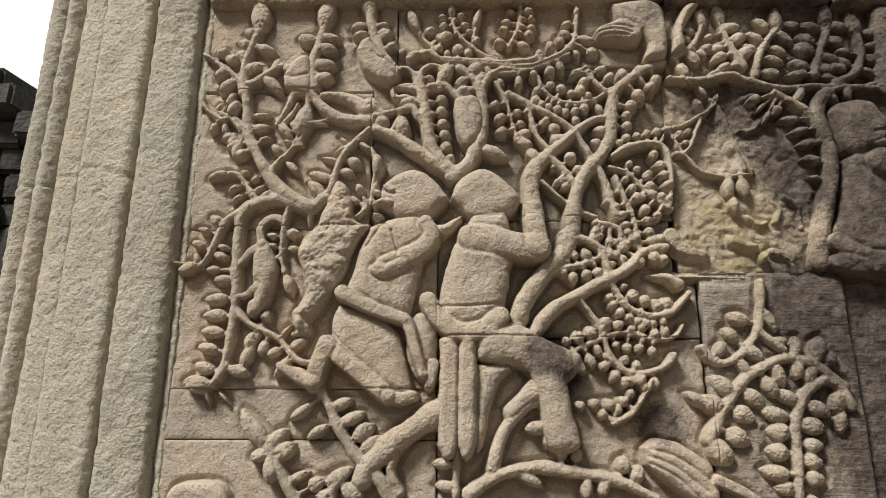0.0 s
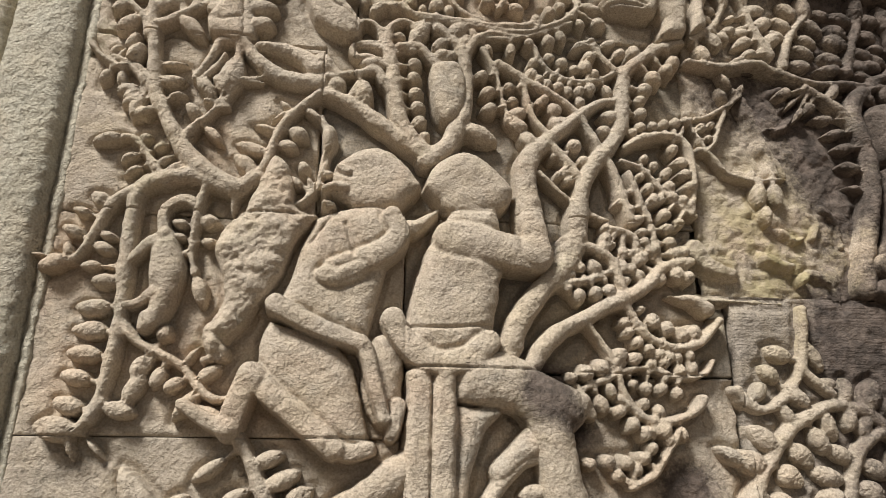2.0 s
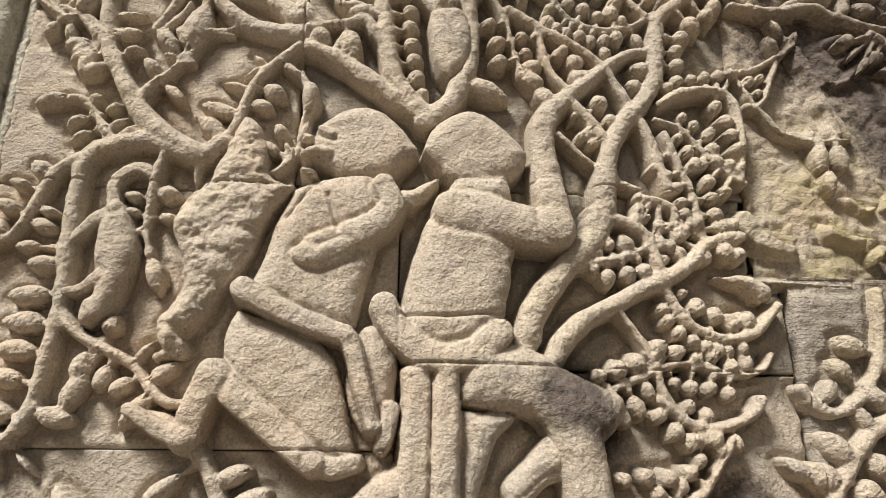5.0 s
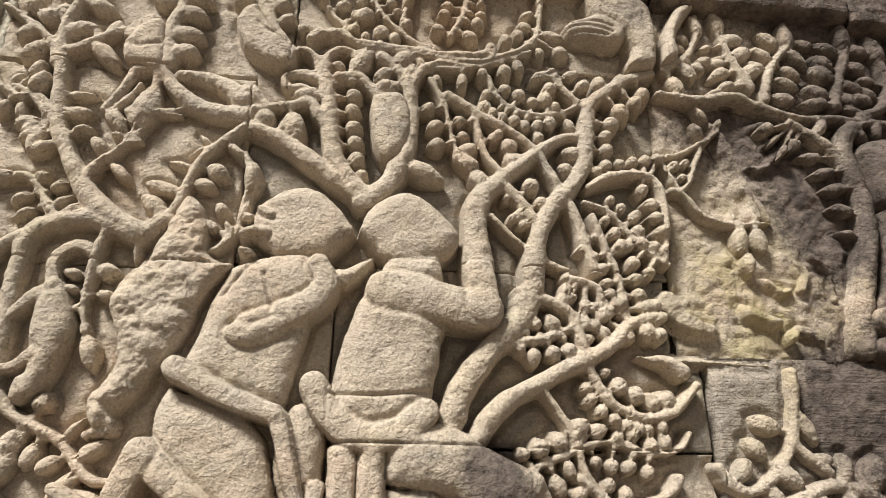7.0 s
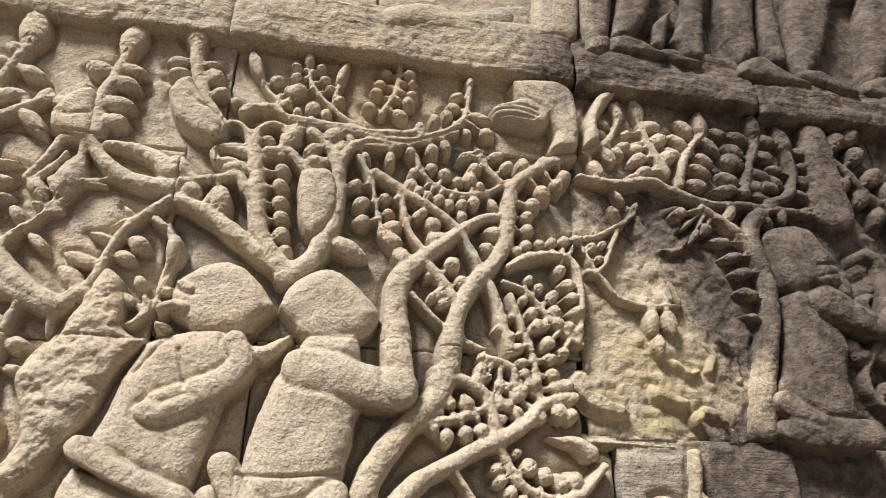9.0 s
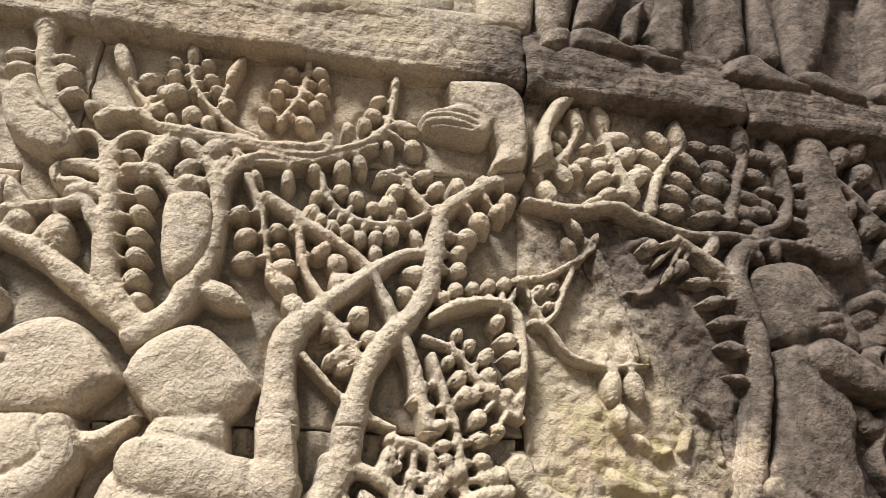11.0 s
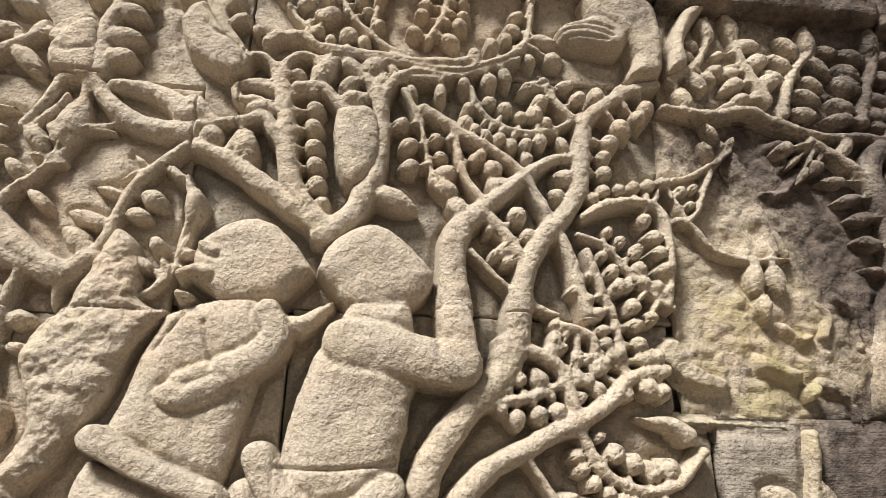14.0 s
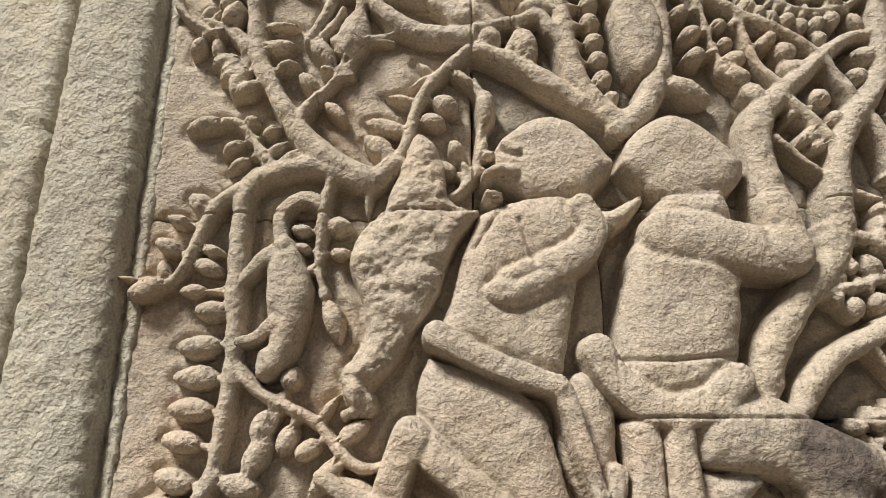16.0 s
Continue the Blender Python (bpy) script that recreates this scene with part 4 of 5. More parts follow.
b = branch(t, "branch", .014, .006, [(-.491, 2.159), (-.526, 2.137), (-.545, 2.116), (-.557, 2.086), (-.567, 2.056), (-.582, 2.028), (-.595, 2.019)])
leaves(b, (-.563, 2.133, .038, .027), (-.59, 2.109, .039, .017), (-.599, 2.069, .042, .021), (-.598, 2.039, .035, .017), (-.538, 2.065, .031, .017), (-.543, 2.041, .042, .02), (-.617, 2.01, .052, .027), (-.645, 2.028, .028, .011))
b = branch(t, "branch", .01, .006, [(-.39, 2.159), (-.398, 2.125), (-.399, 2.094), (-.401, 2.041), (-.391, 2.004)])
leaves(b, (-.38, 1.972, .06, .025), (-.428, 2.093, .032, .018), (-.425, 2.066, .028, .017), (-.375, 2.096, .037, .027), (-.373, 2.062, .031, .017), (-.412, 2.039, .021, .014))
b = branch(t, "branch", .009, .007, [(-.499, 1.92), (-.466, 1.886), (-.425, 1.865), (-.39, 1.846), (-.364, 1.816), (-.336, 1.797), (-.303, 1.802)])
leaves(b, (-.426, 1.902, .032, .025), (-.349, 1.84, .045, .022), (-.456, 1.842, .043, .025), (-.428, 1.827, .037, .024), (-.461, 1.811, .058, .028), (-.401, 1.815, .035, .023), (-.38, 1.785, .058, .024), (-.378, 1.865, .042, .013))
t = tree("weathered sandstone relief of a leafy bough above a round form")
b = branch(t, "branch", .014, .017, [(-.366, 2.472), (-.346, 2.451), (-.325, 2.425), (-.291, 2.400), (-.253, 2.389), (-.210, 2.388)])
b = branch(t, "branch", .011, .018, [(-.326, 2.458), (-.282, 2.456), (-.242, 2.440), (-.217, 2.417)])
b = branch(t, "branch", .012, .008, [(-.372, 2.469), (-.398, 2.462), (-.409, 2.432), (-.424, 2.398), (-.435, 2.378)])
leaves(b, (-.412, 2.360, .047, .024))
b = branch(t, "branch", .009, .009, [(-.364, 2.465), (-.363, 2.444), (-.363, 2.430)])
leaves(b, (-.371, 2.388, .097, .038))
b = branch(t, "branch", .007, .006, [(-.411, 2.332), (-.389, 2.334), (-.372, 2.346), (-.353, 2.379), (-.311, 2.394)])
leaves(b, (-.389, 2.378, .034, .022))
b = branch(t, "branch", .010, .009, [(-.206, 2.366), (-.226, 2.346), (-.249, 2.322), (-.269, 2.293), (-.281, 2.262), (-.288, 2.234), (-.297, 2.204), (-.315, 2.181), (-.340, 2.163)])
leaves(b, (-.271, 2.313, .054, .014), (-.266, 2.337, .041, .013), (-.300, 2.285, .056, .015), (-.319, 2.243, .071, .024), (-.329, 2.208, .063, .028), (-.238, 2.273, .040, .027), (-.255, 2.250, .038, .022), (-.215, 2.314, .047, .017), (-.339, 2.135, .050, .013))
b = branch(t, "branch", .008, .006, [(-.244, 2.132), (-.221, 2.145), (-.203, 2.174)])
leaves(b, (-.225, 2.209, .031, .024), (-.244, 2.182, .04, .021), (-.192, 2.211, .056, .016))
b = branch(t, "branch", .007, .005, [(-.2, 2.312), (-.186, 2.276), (-.192, 2.224), (-.196, 2.174)])
leaves(b, (-.185, 2.267, .056, .027), (-.18, 2.199, .028, .017), (-.17, 2.174, .028, .021))
t = tree("weathered sandstone relief of a sprig with pointed leaves")
b = branch(t, "branch", .017, .011, [(-.352, 2.483), (-.358, 2.529), (-.353, 2.573), (-.340, 2.621), (-.330, 2.671)])
leaves(b, (-.323, 2.702, .105, .043), (-.379, 2.621, .050, .032), (-.316, 2.627, .060, .025), (-.324, 2.589, .065, .029), (-.327, 2.548, .066, .031), (-.328, 2.507, .058, .030))
t = tree("weathered sandstone relief of a sprig with blunt leaves")
b = branch(t, "branch", .016, .010, [(-.216, 2.706), (-.205, 2.639), (-.185, 2.588), (-.155, 2.547), (-.140, 2.529)])
leaves(b, (-.217, 2.734, .074, .042), (-.245, 2.658, .045, .024), (-.239, 2.632, .042, .023), (-.181, 2.662, .043, .018), (-.174, 2.635, .042, .033), (-.158, 2.598, .039, .023))
t = tree("weathered sandstone relief of a forked tree with bead-like leaf columns")
b = branch(t, "trunk", .019, .0125, [(.005, 2.242), (-.025, 2.269), (-.051, 2.31), (-.063, 2.353), (-.071, 2.42), (-.081, 2.47), (-.093, 2.512)])
leaves(b, (-.027, 2.444, .03, .027), (-.027, 2.411, .029, .027), (-.025, 2.379, .03, .027), (-.02, 2.348, .029, .027), (-.015, 2.317, .03, .027), (-.006, 2.289, .024, .022), (-.033, 2.476, .028, .017), (-.119, 2.479, .057, .02), (-.113, 2.443, .056, .021))
b = branch(t, "branch", .01, .006, [(-.09, 2.507), (-.114, 2.533), (-.133, 2.539)])
leaves(b, (-.077, 2.505, .025, .017))
b = branch(t, "branch", .011, .007, [(-.086, 2.506), (-.074, 2.529), (-.052, 2.54), (-.031, 2.535)])
leaves(b, (-.033, 2.508, .028, .017), (-.059, 2.504, .029, .018), (-.019, 2.532, .032, .018))
b = branch(t, "branch", .018, .013, [(-.01, 2.254), (-.079, 2.301), (-.141, 2.344), (-.194, 2.367)])
leaves(b, (-.125, 2.362, .036, .028), (-.142, 2.377, .042, .02))
b = branch(t, "branch", .010, .011, [(-.202, 2.398), (-.172, 2.405), (-.137, 2.415), (-.103, 2.423), (-.088, 2.400), (-.069, 2.370)])
leaves(b, (-.173, 2.380, .041, .033), (-.127, 2.369, .062, .035))
b = branch(t, "branch", .016, .011, [(-.207, 2.435), (-.193, 2.422), (-.176, 2.407)])
b = branch(t, "branch", .009, .009, [(-.074, 2.467), (-.108, 2.478), (-.137, 2.480), (-.151, 2.469), (-.142, 2.451), (-.120, 2.452), (-.099, 2.441), (-.071, 2.425)])
b = branch(t, "branch", .010, .010, [(-.058, 2.481), (-.026, 2.487), (-.002, 2.465), (.017, 2.438)])
leaves(b, (-.014, 2.523, .050, .030), (-.027, 2.507, .038, .025))
b = branch(t, "branch", .009, .009, [(.014, 2.530), (.037, 2.516), (.057, 2.488), (.073, 2.463)])
leaves(b, (.018, 2.492, .041, .023), (.033, 2.466, .042, .024), (.062, 2.533, .044, .030), (.069, 2.502, .039, .023))
b = branch(t, "trunk", .021, .012, [(-.002, 2.24), (.033, 2.267), (.054, 2.309), (.07, 2.354), (.073, 2.41), (.071, 2.454), (.064, 2.483)])
leaves(b, (.097, 2.302, .084, .032))
b = branch(t, "branch", .008, .006, [(.067, 2.467), (.048, 2.507), (.021, 2.535), (-.011, 2.541)])
leaves(b, (.021, 2.496, .031, .024), (.022, 2.465, .04, .026), (.062, 2.533, .032, .023), (.073, 2.51, .024, .019))
b = branch(t, "branch", .011, .007, [(.069, 2.465), (.087, 2.505), (.122, 2.529), (.174, 2.526)])
leaves(b, (.047, 2.532, .024, .017), (.086, 2.53, .032, .016), (.118, 2.492, .032, .013))
b = branch(t, "branch", .008, .006, [(.021, 2.448), (-.008, 2.476), (-.035, 2.487), (-.054, 2.477)])
t = tree("weathered sandstone relief of a spreading bough with sprigs")
b = branch(t, "branch", .008, .008, [(-.061, 2.58), (-.022, 2.554), (.04, 2.551), (.113, 2.541), (.177, 2.538), (.228, 2.551), (.269, 2.572), (.296, 2.594)])
fringe(b, .029, .024, .031)
leaves(b, (.216, 2.574, .027, .021), (.246, 2.594, .033, .024), (.271, 2.613, .031, .022), (.244, 2.521, .033, .027), (.269, 2.536, .027, .018), (.011, 2.589, .034, .032), (-.019, 2.625, .04, .025))
b = branch(t, "branch", .01, .01, [(-.023, 2.557), (.056, 2.551), (.12, 2.548), (.184, 2.553), (.221, 2.564)])
b = branch(t, "branch", .008, .006, [(.296, 2.592), (.31, 2.62), (.316, 2.665), (.318, 2.7)])
leaves(b, (.318, 2.7, .042, .016), (.283, 2.635, .029, .02), (.291, 2.662, .028, .017), (.339, 2.614, .063, .02), (.353, 2.577, .033, .024), (.312, 2.568, .032, .016))
b = branch(t, "branch", .007, .005, [(.11, 2.561), (.077, 2.57), (.048, 2.594), (.02, 2.623), (.001, 2.657), (-.002, 2.684)])
leaves(b, (-.003, 2.706, .043, .021), (-.028, 2.685, .025, .016), (-.026, 2.658, .026, .021), (-.011, 2.627, .024, .018), (.021, 2.688, .025, .016), (.029, 2.661, .026, .018), (.041, 2.639, .026, .02), (.059, 2.611, .029, .018))
b = branch(t, "branch", .008, .005, [(-.114, 2.56), (-.087, 2.58), (-.061, 2.58), (-.053, 2.596), (-.072, 2.617), (-.088, 2.642)])
leaves(b, (-.102, 2.677, .076, .025), (-.06, 2.646, .034, .019), (-.129, 2.583, .025, .021), (-.098, 2.574, .035, .018), (-.074, 2.576, .027, .021), (-.035, 2.627, .027, .019))
b = branch(t, "branch", .008, .005, [(.141, 2.595), (.164, 2.644), (.173, 2.69), (.174, 2.721)])
leaves(b, (.172, 2.733, .042, .017), (.146, 2.699, .029, .018), (.135, 2.672, .028, .016), (.13, 2.647, .028, .018), (.118, 2.611, .03, .02), (.195, 2.7, .028, .018), (.202, 2.679, .023, .016), (.202, 2.652, .028, .02), (.195, 2.628, .031, .024), (.181, 2.598, .037, .021))
b = branch(t, "branch", .007, .005, [(.051, 2.618), (.054, 2.639), (.058, 2.656)])
leaves(b, (.065, 2.683, .073, .021))
t = tree("weathered sandstone relief of crossing boughs dense with small round leaves")
b = branch(t, "trunk", 0.0215, 0.019, [(.139, 1.869), (.157, 1.928), (.191, 1.980), (.231, 2.024), (.259, 2.058), (.262, 2.075), (.275, 2.100)])
b = branch(t, "trunk", 0.0205, 0.0105, [(.262, 2.070), (.276, 2.094), (.278, 2.128), (.283, 2.160), (.290, 2.193), (.301, 2.220), (.317, 2.249), (.338, 2.273), (.360, 2.300), (.377, 2.335), (.385, 2.373), (.389, 2.414), (.394, 2.452), (.415, 2.481), (.449, 2.509), (.485, 2.530), (.526, 2.545)])
leaves(b, (.440, 2.428, .034, .027), (.426, 2.398, .028, .024), (.425, 2.369, .027, .024), (.461, 2.453, .038, .029), (.488, 2.470, .035, .026), (.506, 2.493, .036, .027), (.424, 2.518, .032, .025), (.460, 2.526, .036, .021), (.400, 2.443, .023, .020), (.357, 2.359, .038, .028), (.345, 2.327, .031, .023))
b = branch(t, "branch", 0.025, 0.009, [(.187, 2.130), (.184, 2.187), (.184, 2.231), (.197, 2.264), (.224, 2.290), (.250, 2.313), (.279, 2.340), (.309, 2.366), (.341, 2.387), (.373, 2.394)])
leaves(b, (.243, 2.364, .034, .029), (.249, 2.337, .032, .027), (.299, 2.387, .025, .022))
b = branch(t, "branch", 0.0105, 0.0095, [(.137, 2.459), (.170, 2.440), (.201, 2.420), (.232, 2.403), (.264, 2.382), (.294, 2.355), (.316, 2.318), (.332, 2.285), (.350, 2.248), (.364, 2.206), (.375, 2.164), (.381, 2.136)])
leaves(b, (.205, 2.444, .029, .025), (.227, 2.382, .023, .020), (.366, 2.190, .022, .019), (.364, 2.173, .021, .018), (.365, 2.212, .018, .017))
b = branch(t, "branch", .011, .010, [(.230, 2.290), (.252, 2.266), (.272, 2.241), (.290, 2.214)])
leaves(b, (.283, 2.288, .034, .030), (.298, 2.257, .026, .023), (.256, 2.228, .031, .022), (.245, 2.220, .022, .018), (.265, 2.211, .026, .020), (.238, 2.259, .018, .015))
b = branch(t, "branch", .007, .006, [(.211, 2.225), (.233, 2.203), (.257, 2.180), (.283, 2.161), (.310, 2.146), (.336, 2.136)])
b = branch(t, "branch", .008, .007, [(.182, 2.433), (.192, 2.389), (.202, 2.352), (.217, 2.324), (.235, 2.301)])
leaves(b, (.181, 2.410, .021, .018), (.218, 2.379, .021, .018))
b = branch(t, "branch", .007, .006, [(.212, 2.505), (.223, 2.472), (.244, 2.449), (.273, 2.436), (.305, 2.433), (.338, 2.440), (.367, 2.454), (.389, 2.472)])
leaves(b, (.243, 2.487, .028, .023), (.268, 2.475, .028, .025), (.291, 2.461, .025, .023), (.314, 2.469, .032, .028), (.333, 2.456, .023, .021), (.207, 2.468, .024, .021), (.234, 2.420, .025, .022), (.254, 2.413, .025, .022), (.276, 2.404, .025, .022), (.300, 2.407, .027, .022), (.324, 2.415, .029, .024), (.360, 2.415, .038, .017), (.218, 2.428, .024, .020))
b = branch(t, "branch", .008, .007, [(.332, 2.530), (.347, 2.500), (.366, 2.477), (.386, 2.459)])
leaves(b, (.314, 2.520, .031, .018), (.323, 2.490, .033, .025), (.369, 2.527, .036, .021), (.389, 2.503, .035, .024), (.302, 2.516, .022, .016))
b = branch(t, "branch", .007, .005, [(.106, 2.491), (.130, 2.442), (.139, 2.406), (.149, 2.362), (.158, 2.331)])
leaves(b, (.114, 2.393, .035, .024), (.116, 2.359, .036, .025), (.101, 2.428, .033, .023), (.165, 2.378, .027, .019), (.174, 2.352, .038, .024), (.178, 2.325, .037, .025), (.193, 2.293, .040, .027), (.159, 2.408, .028, .020))
b = branch(t, "branch", .007, .006, [(.115, 2.517), (.162, 2.522), (.210, 2.536), (.250, 2.553), (.292, 2.572)])
leaves(b, (.203, 2.513, .027, .021), (.244, 2.521, .031, .022), (.270, 2.532, .027, .018), (.165, 2.493, .035, .019), (.217, 2.557, .028, .018))
b = branch(t, "branch", .009, .007, [(.384, 2.292), (.428, 2.316), (.469, 2.324), (.503, 2.318), (.515, 2.292), (.518, 2.245), (.515, 2.198), (.507, 2.160)])
leaves(b, (.418, 2.339, .025, .022), (.445, 2.345, .024, .022), (.471, 2.351, .024, .022), (.496, 2.356, .024, .023), (.518, 2.362, .021, .019), (.482, 2.292, .028, .023), (.494, 2.266, .031, .024), (.499, 2.241, .027, .022), (.505, 2.214, .024, .022), (.490, 2.187, .028, .023), (.502, 2.180, .023, .020), (.400, 2.327, .021, .020))
b = branch(t, "branch", .007, .006, [(.374, 2.262), (.411, 2.250), (.434, 2.230), (.453, 2.205), (.476, 2.181), (.498, 2.165), (.514, 2.156)])
leaves(b, (.424, 2.271, .024, .018), (.441, 2.256, .025, .019), (.464, 2.242, .030, .019), (.469, 2.214, .026, .023), (.473, 2.196, .025, .022), (.423, 2.206, .028, .023), (.433, 2.183, .029, .023), (.449, 2.153, .028, .024), (.475, 2.137, .025, .021), (.408, 2.230, .020, .019))
b = branch(t, "branch", .008, .007, [(.386, 2.236), (.394, 2.210), (.406, 2.175), (.419, 2.140), (.425, 2.105), (.428, 2.062)])
leaves(b, (.370, 2.190, .022, .019), (.392, 2.140, .029, .020), (.399, 2.115, .027, .018), (.404, 2.097, .025, .020), (.398, 2.065, .025, .020), (.455, 2.126, .026, .022), (.457, 2.098, .027, .023), (.466, 2.077, .023, .020), (.381, 2.161, .022, .019), (.448, 2.187, .023, .020))
b = branch(t, "branch", .008, .007, [(.332, 2.122), (.361, 2.116), (.385, 2.104), (.389, 2.078), (.388, 2.058)])
leaves(b, (.328, 2.099, .027, .018), (.328, 2.086, .023, .016), (.342, 2.087, .020, .015), (.374, 2.074, .019, .018), (.413, 2.082, .019, .017))
b = branch(t, "branch", .006, .006, [(.364, 2.108), (.363, 2.084), (.359, 2.057)])
b = branch(t, "trunk", .018, .014, [(.180, 1.858), (.202, 1.893), (.236, 1.924), (.287, 1.951), (.322, 1.971), (.357, 1.985)])
b = branch(t, "branch", .016, .010, [(.353, 1.985), (.383, 2.001), (.412, 2.024), (.434, 2.048), (.460, 2.057), (.489, 2.062)])
leaves(b, (.387, 2.062, .028, .023), (.387, 2.034, .028, .023), (.375, 2.046, .025, .021), (.431, 2.026, .026, .023), (.462, 2.034, .032, .028), (.480, 2.028, .027, .025), (.478, 2.083, .025, .024), (.458, 2.079, .022, .020), (.420, 2.083, .025, .023))
b = branch(t, "branch", .016, .004, [(.510, 1.972), (.487, 1.988), (.462, 1.991), (.444, 1.996)])
b = branch(t, "branch", .011, .010, [(.253, 2.092), (.283, 2.087), (.316, 2.074), (.340, 2.055), (.349, 2.020), (.359, 1.986)])
leaves(b, (.326, 2.083, .036, .020), (.363, 2.047, .025, .023), (.366, 2.021, .024, .017), (.364, 2.074, .030, .021))
b = branch(t, "branch", .008, .007, [(.226, 2.005), (.255, 2.012), (.281, 2.016), (.309, 2.026), (.340, 2.039)])
leaves(b, (.258, 2.030, .022, .019), (.276, 2.044, .028, .021), (.305, 2.045, .035, .026), (.274, 1.987, .032, .024), (.304, 1.992, .029, .024), (.333, 1.998, .032, .026), (.254, 1.999, .020, .017))
b = branch(t, "branch", .009, .010, [(.355, 1.982), (.370, 1.952), (.388, 1.924), (.414, 1.909), (.446, 1.900), (.480, 1.907), (.505, 1.924), (.529, 1.951)])
leaves(b, (.386, 1.970, .024, .017), (.408, 1.949, .032, .029), (.431, 1.936, .033, .028), (.455, 1.926, .032, .027), (.478, 1.931, .030, .029), (.351, 1.943, .025, .022), (.358, 1.925, .025, .021), (.373, 1.907, .026, .023), (.392, 1.894, .024, .023), (.411, 1.886, .023, .021), (.430, 1.882, .023, .020), (.448, 1.881, .023, .020), (.468, 1.886, .023, .020))
b = branch(t, "branch", .008, .007, [(.277, 1.947), (.300, 1.919), (.318, 1.891), (.332, 1.864), (.337, 1.840), (.345, 1.817), (.357, 1.798)])
leaves(b, (.341, 1.885, .032, .026), (.369, 1.881, .034, .024))
b = branch(t, "branch", .006, .006, [(.244, 1.806), (.275, 1.828), (.308, 1.841), (.342, 1.855), (.375, 1.864), (.407, 1.861), (.438, 1.849), (.471, 1.850), (.497, 1.859), (.511, 1.879)])
leaves(b, (.303, 1.864, .032, .027), (.276, 1.856, .030, .028), (.252, 1.846, .023, .019), (.448, 1.863, .027, .023), (.470, 1.867, .028, .018), (.421, 1.875, .024, .019), (.398, 1.873, .023, .018), (.386, 1.828, .027, .022), (.410, 1.826, .025, .022), (.438, 1.820, .027, .020), (.319, 1.822, .028, .019), (.363, 1.834, .024, .019), (.256, 1.777, .033, .021), (.279, 1.787, .036, .021), (.301, 1.799, .038, .021))
b = branch(t, "branch", .008, .009, [(.332, 1.810), (.358, 1.792), (.379, 1.778), (.410, 1.772), (.443, 1.780), (.469, 1.793), (.484, 1.812)])
leaves(b, (.380, 1.804, .026, .022), (.402, 1.793, .026, .022), (.331, 1.788, .027, .023), (.351, 1.766, .033, .024), (.373, 1.752, .030, .023), (.406, 1.756, .033, .027), (.440, 1.752, .030, .017), (.382, 1.728, .027, .021), (.413, 1.741, .023, .020))
b = branch(t, "branch", .008, .007, [(.431, 1.756), (.416, 1.731), (.402, 1.710), (.382, 1.687), (.342, 1.667)])
leaves(b, (.365, 1.716, .028, .024), (.336, 1.708, .028, .025), (.303, 1.708, .028, .025), (.272, 1.704, .026, .022), (.353, 1.697, .026, .022), (.318, 1.687, .024, .022))
t = tree("weathered sandstone relief of a curling bough with pendant fruit")
b = branch(t, "branch", .017, .011, [(.082, 1.574), (.098, 1.631), (.123, 1.671), (.161, 1.706), (.193, 1.711), (.222, 1.687), (.223, 1.657)])
leaves(b, (.177, 1.656, .055, .029), (.207, 1.631, .041, .034))
b = branch(t, "branch", .016, .012, [(.032, 1.523), (.091, 1.56), (.174, 1.576), (.244, 1.568), (.303, 1.559), (.355, 1.546), (.422, 1.515)])
leaves(b, (.235, 1.617, .043, .029), (.357, 1.584, .036, .031), (.387, 1.564, .041, .031), (.258, 1.603, .036, .026), (.313, 1.536, .041, .026), (.161, 1.552, .072, .026), (.278, 1.534, .048, .024))
b = branch(t, "trunk", .029, .019, [(.256, 1.798), (.224, 1.771), (.18, 1.737), (.124, 1.689)])
b = branch(t, "trunk", .029, .024, [(.011, 1.724), (-.052, 1.679), (-.124, 1.63), (-.182, 1.577), (-.193, 1.55)])
b = branch(t, "branch", .013, .011, [(-.123, 1.607), (-.134, 1.57), (-.114, 1.526)])
b = branch(t, "branch", .011, .016, [(-.376, 1.782), (-.332, 1.770), (-.296, 1.738), (-.275, 1.709), (-.256, 1.670), (-.232, 1.630), (-.199, 1.590), (-.164, 1.559), (-.133, 1.512)])
leaves(b, (-.333, 1.691, .065, .023), (-.294, 1.647, .059, .024), (-.241, 1.706, .046, .027), (-.220, 1.676, .060, .029), (-.194, 1.647, .057, .033), (-.177, 1.623, .052, .028))
b = branch(t, "branch", .012, .014, [(-.401, 1.623), (-.376, 1.578), (-.349, 1.533), (-.320, 1.489)])
leaves(b, (-.431, 1.658, .108, .038), (-.380, 1.635, .055, .029), (-.362, 1.612, .047, .038), (-.416, 1.600, .047, .028), (-.390, 1.570, .063, .035), (-.329, 1.555, .051, .021), (-.244, 1.556, .069, .028), (-.292, 1.543, .039, .030))
b = branch(t, "branch", .010, .010, [(-.250, 1.495), (-.257, 1.528), (-.241, 1.550)])
leaves(b, (-.210, 1.522, .053, .034), (-.274, 1.516, .041, .030))
b = branch(t, "branch", .01, .008, [(.011, 1.677), (.006, 1.607), (.003, 1.518)])
leaves(b, (-.02, 1.653, .046, .024), (-.018, 1.621, .046, .024), (-.025, 1.582, .046, .024), (-.018, 1.537, .046, .024))
t = tree("dark-stained sandstone relief of a row of upright sprigs")
b = branch(t, "branch", .009, .007, [(.554, 2.561), (.597, 2.588), (.623, 2.624), (.636, 2.663), (.637, 2.696)], 0.011)
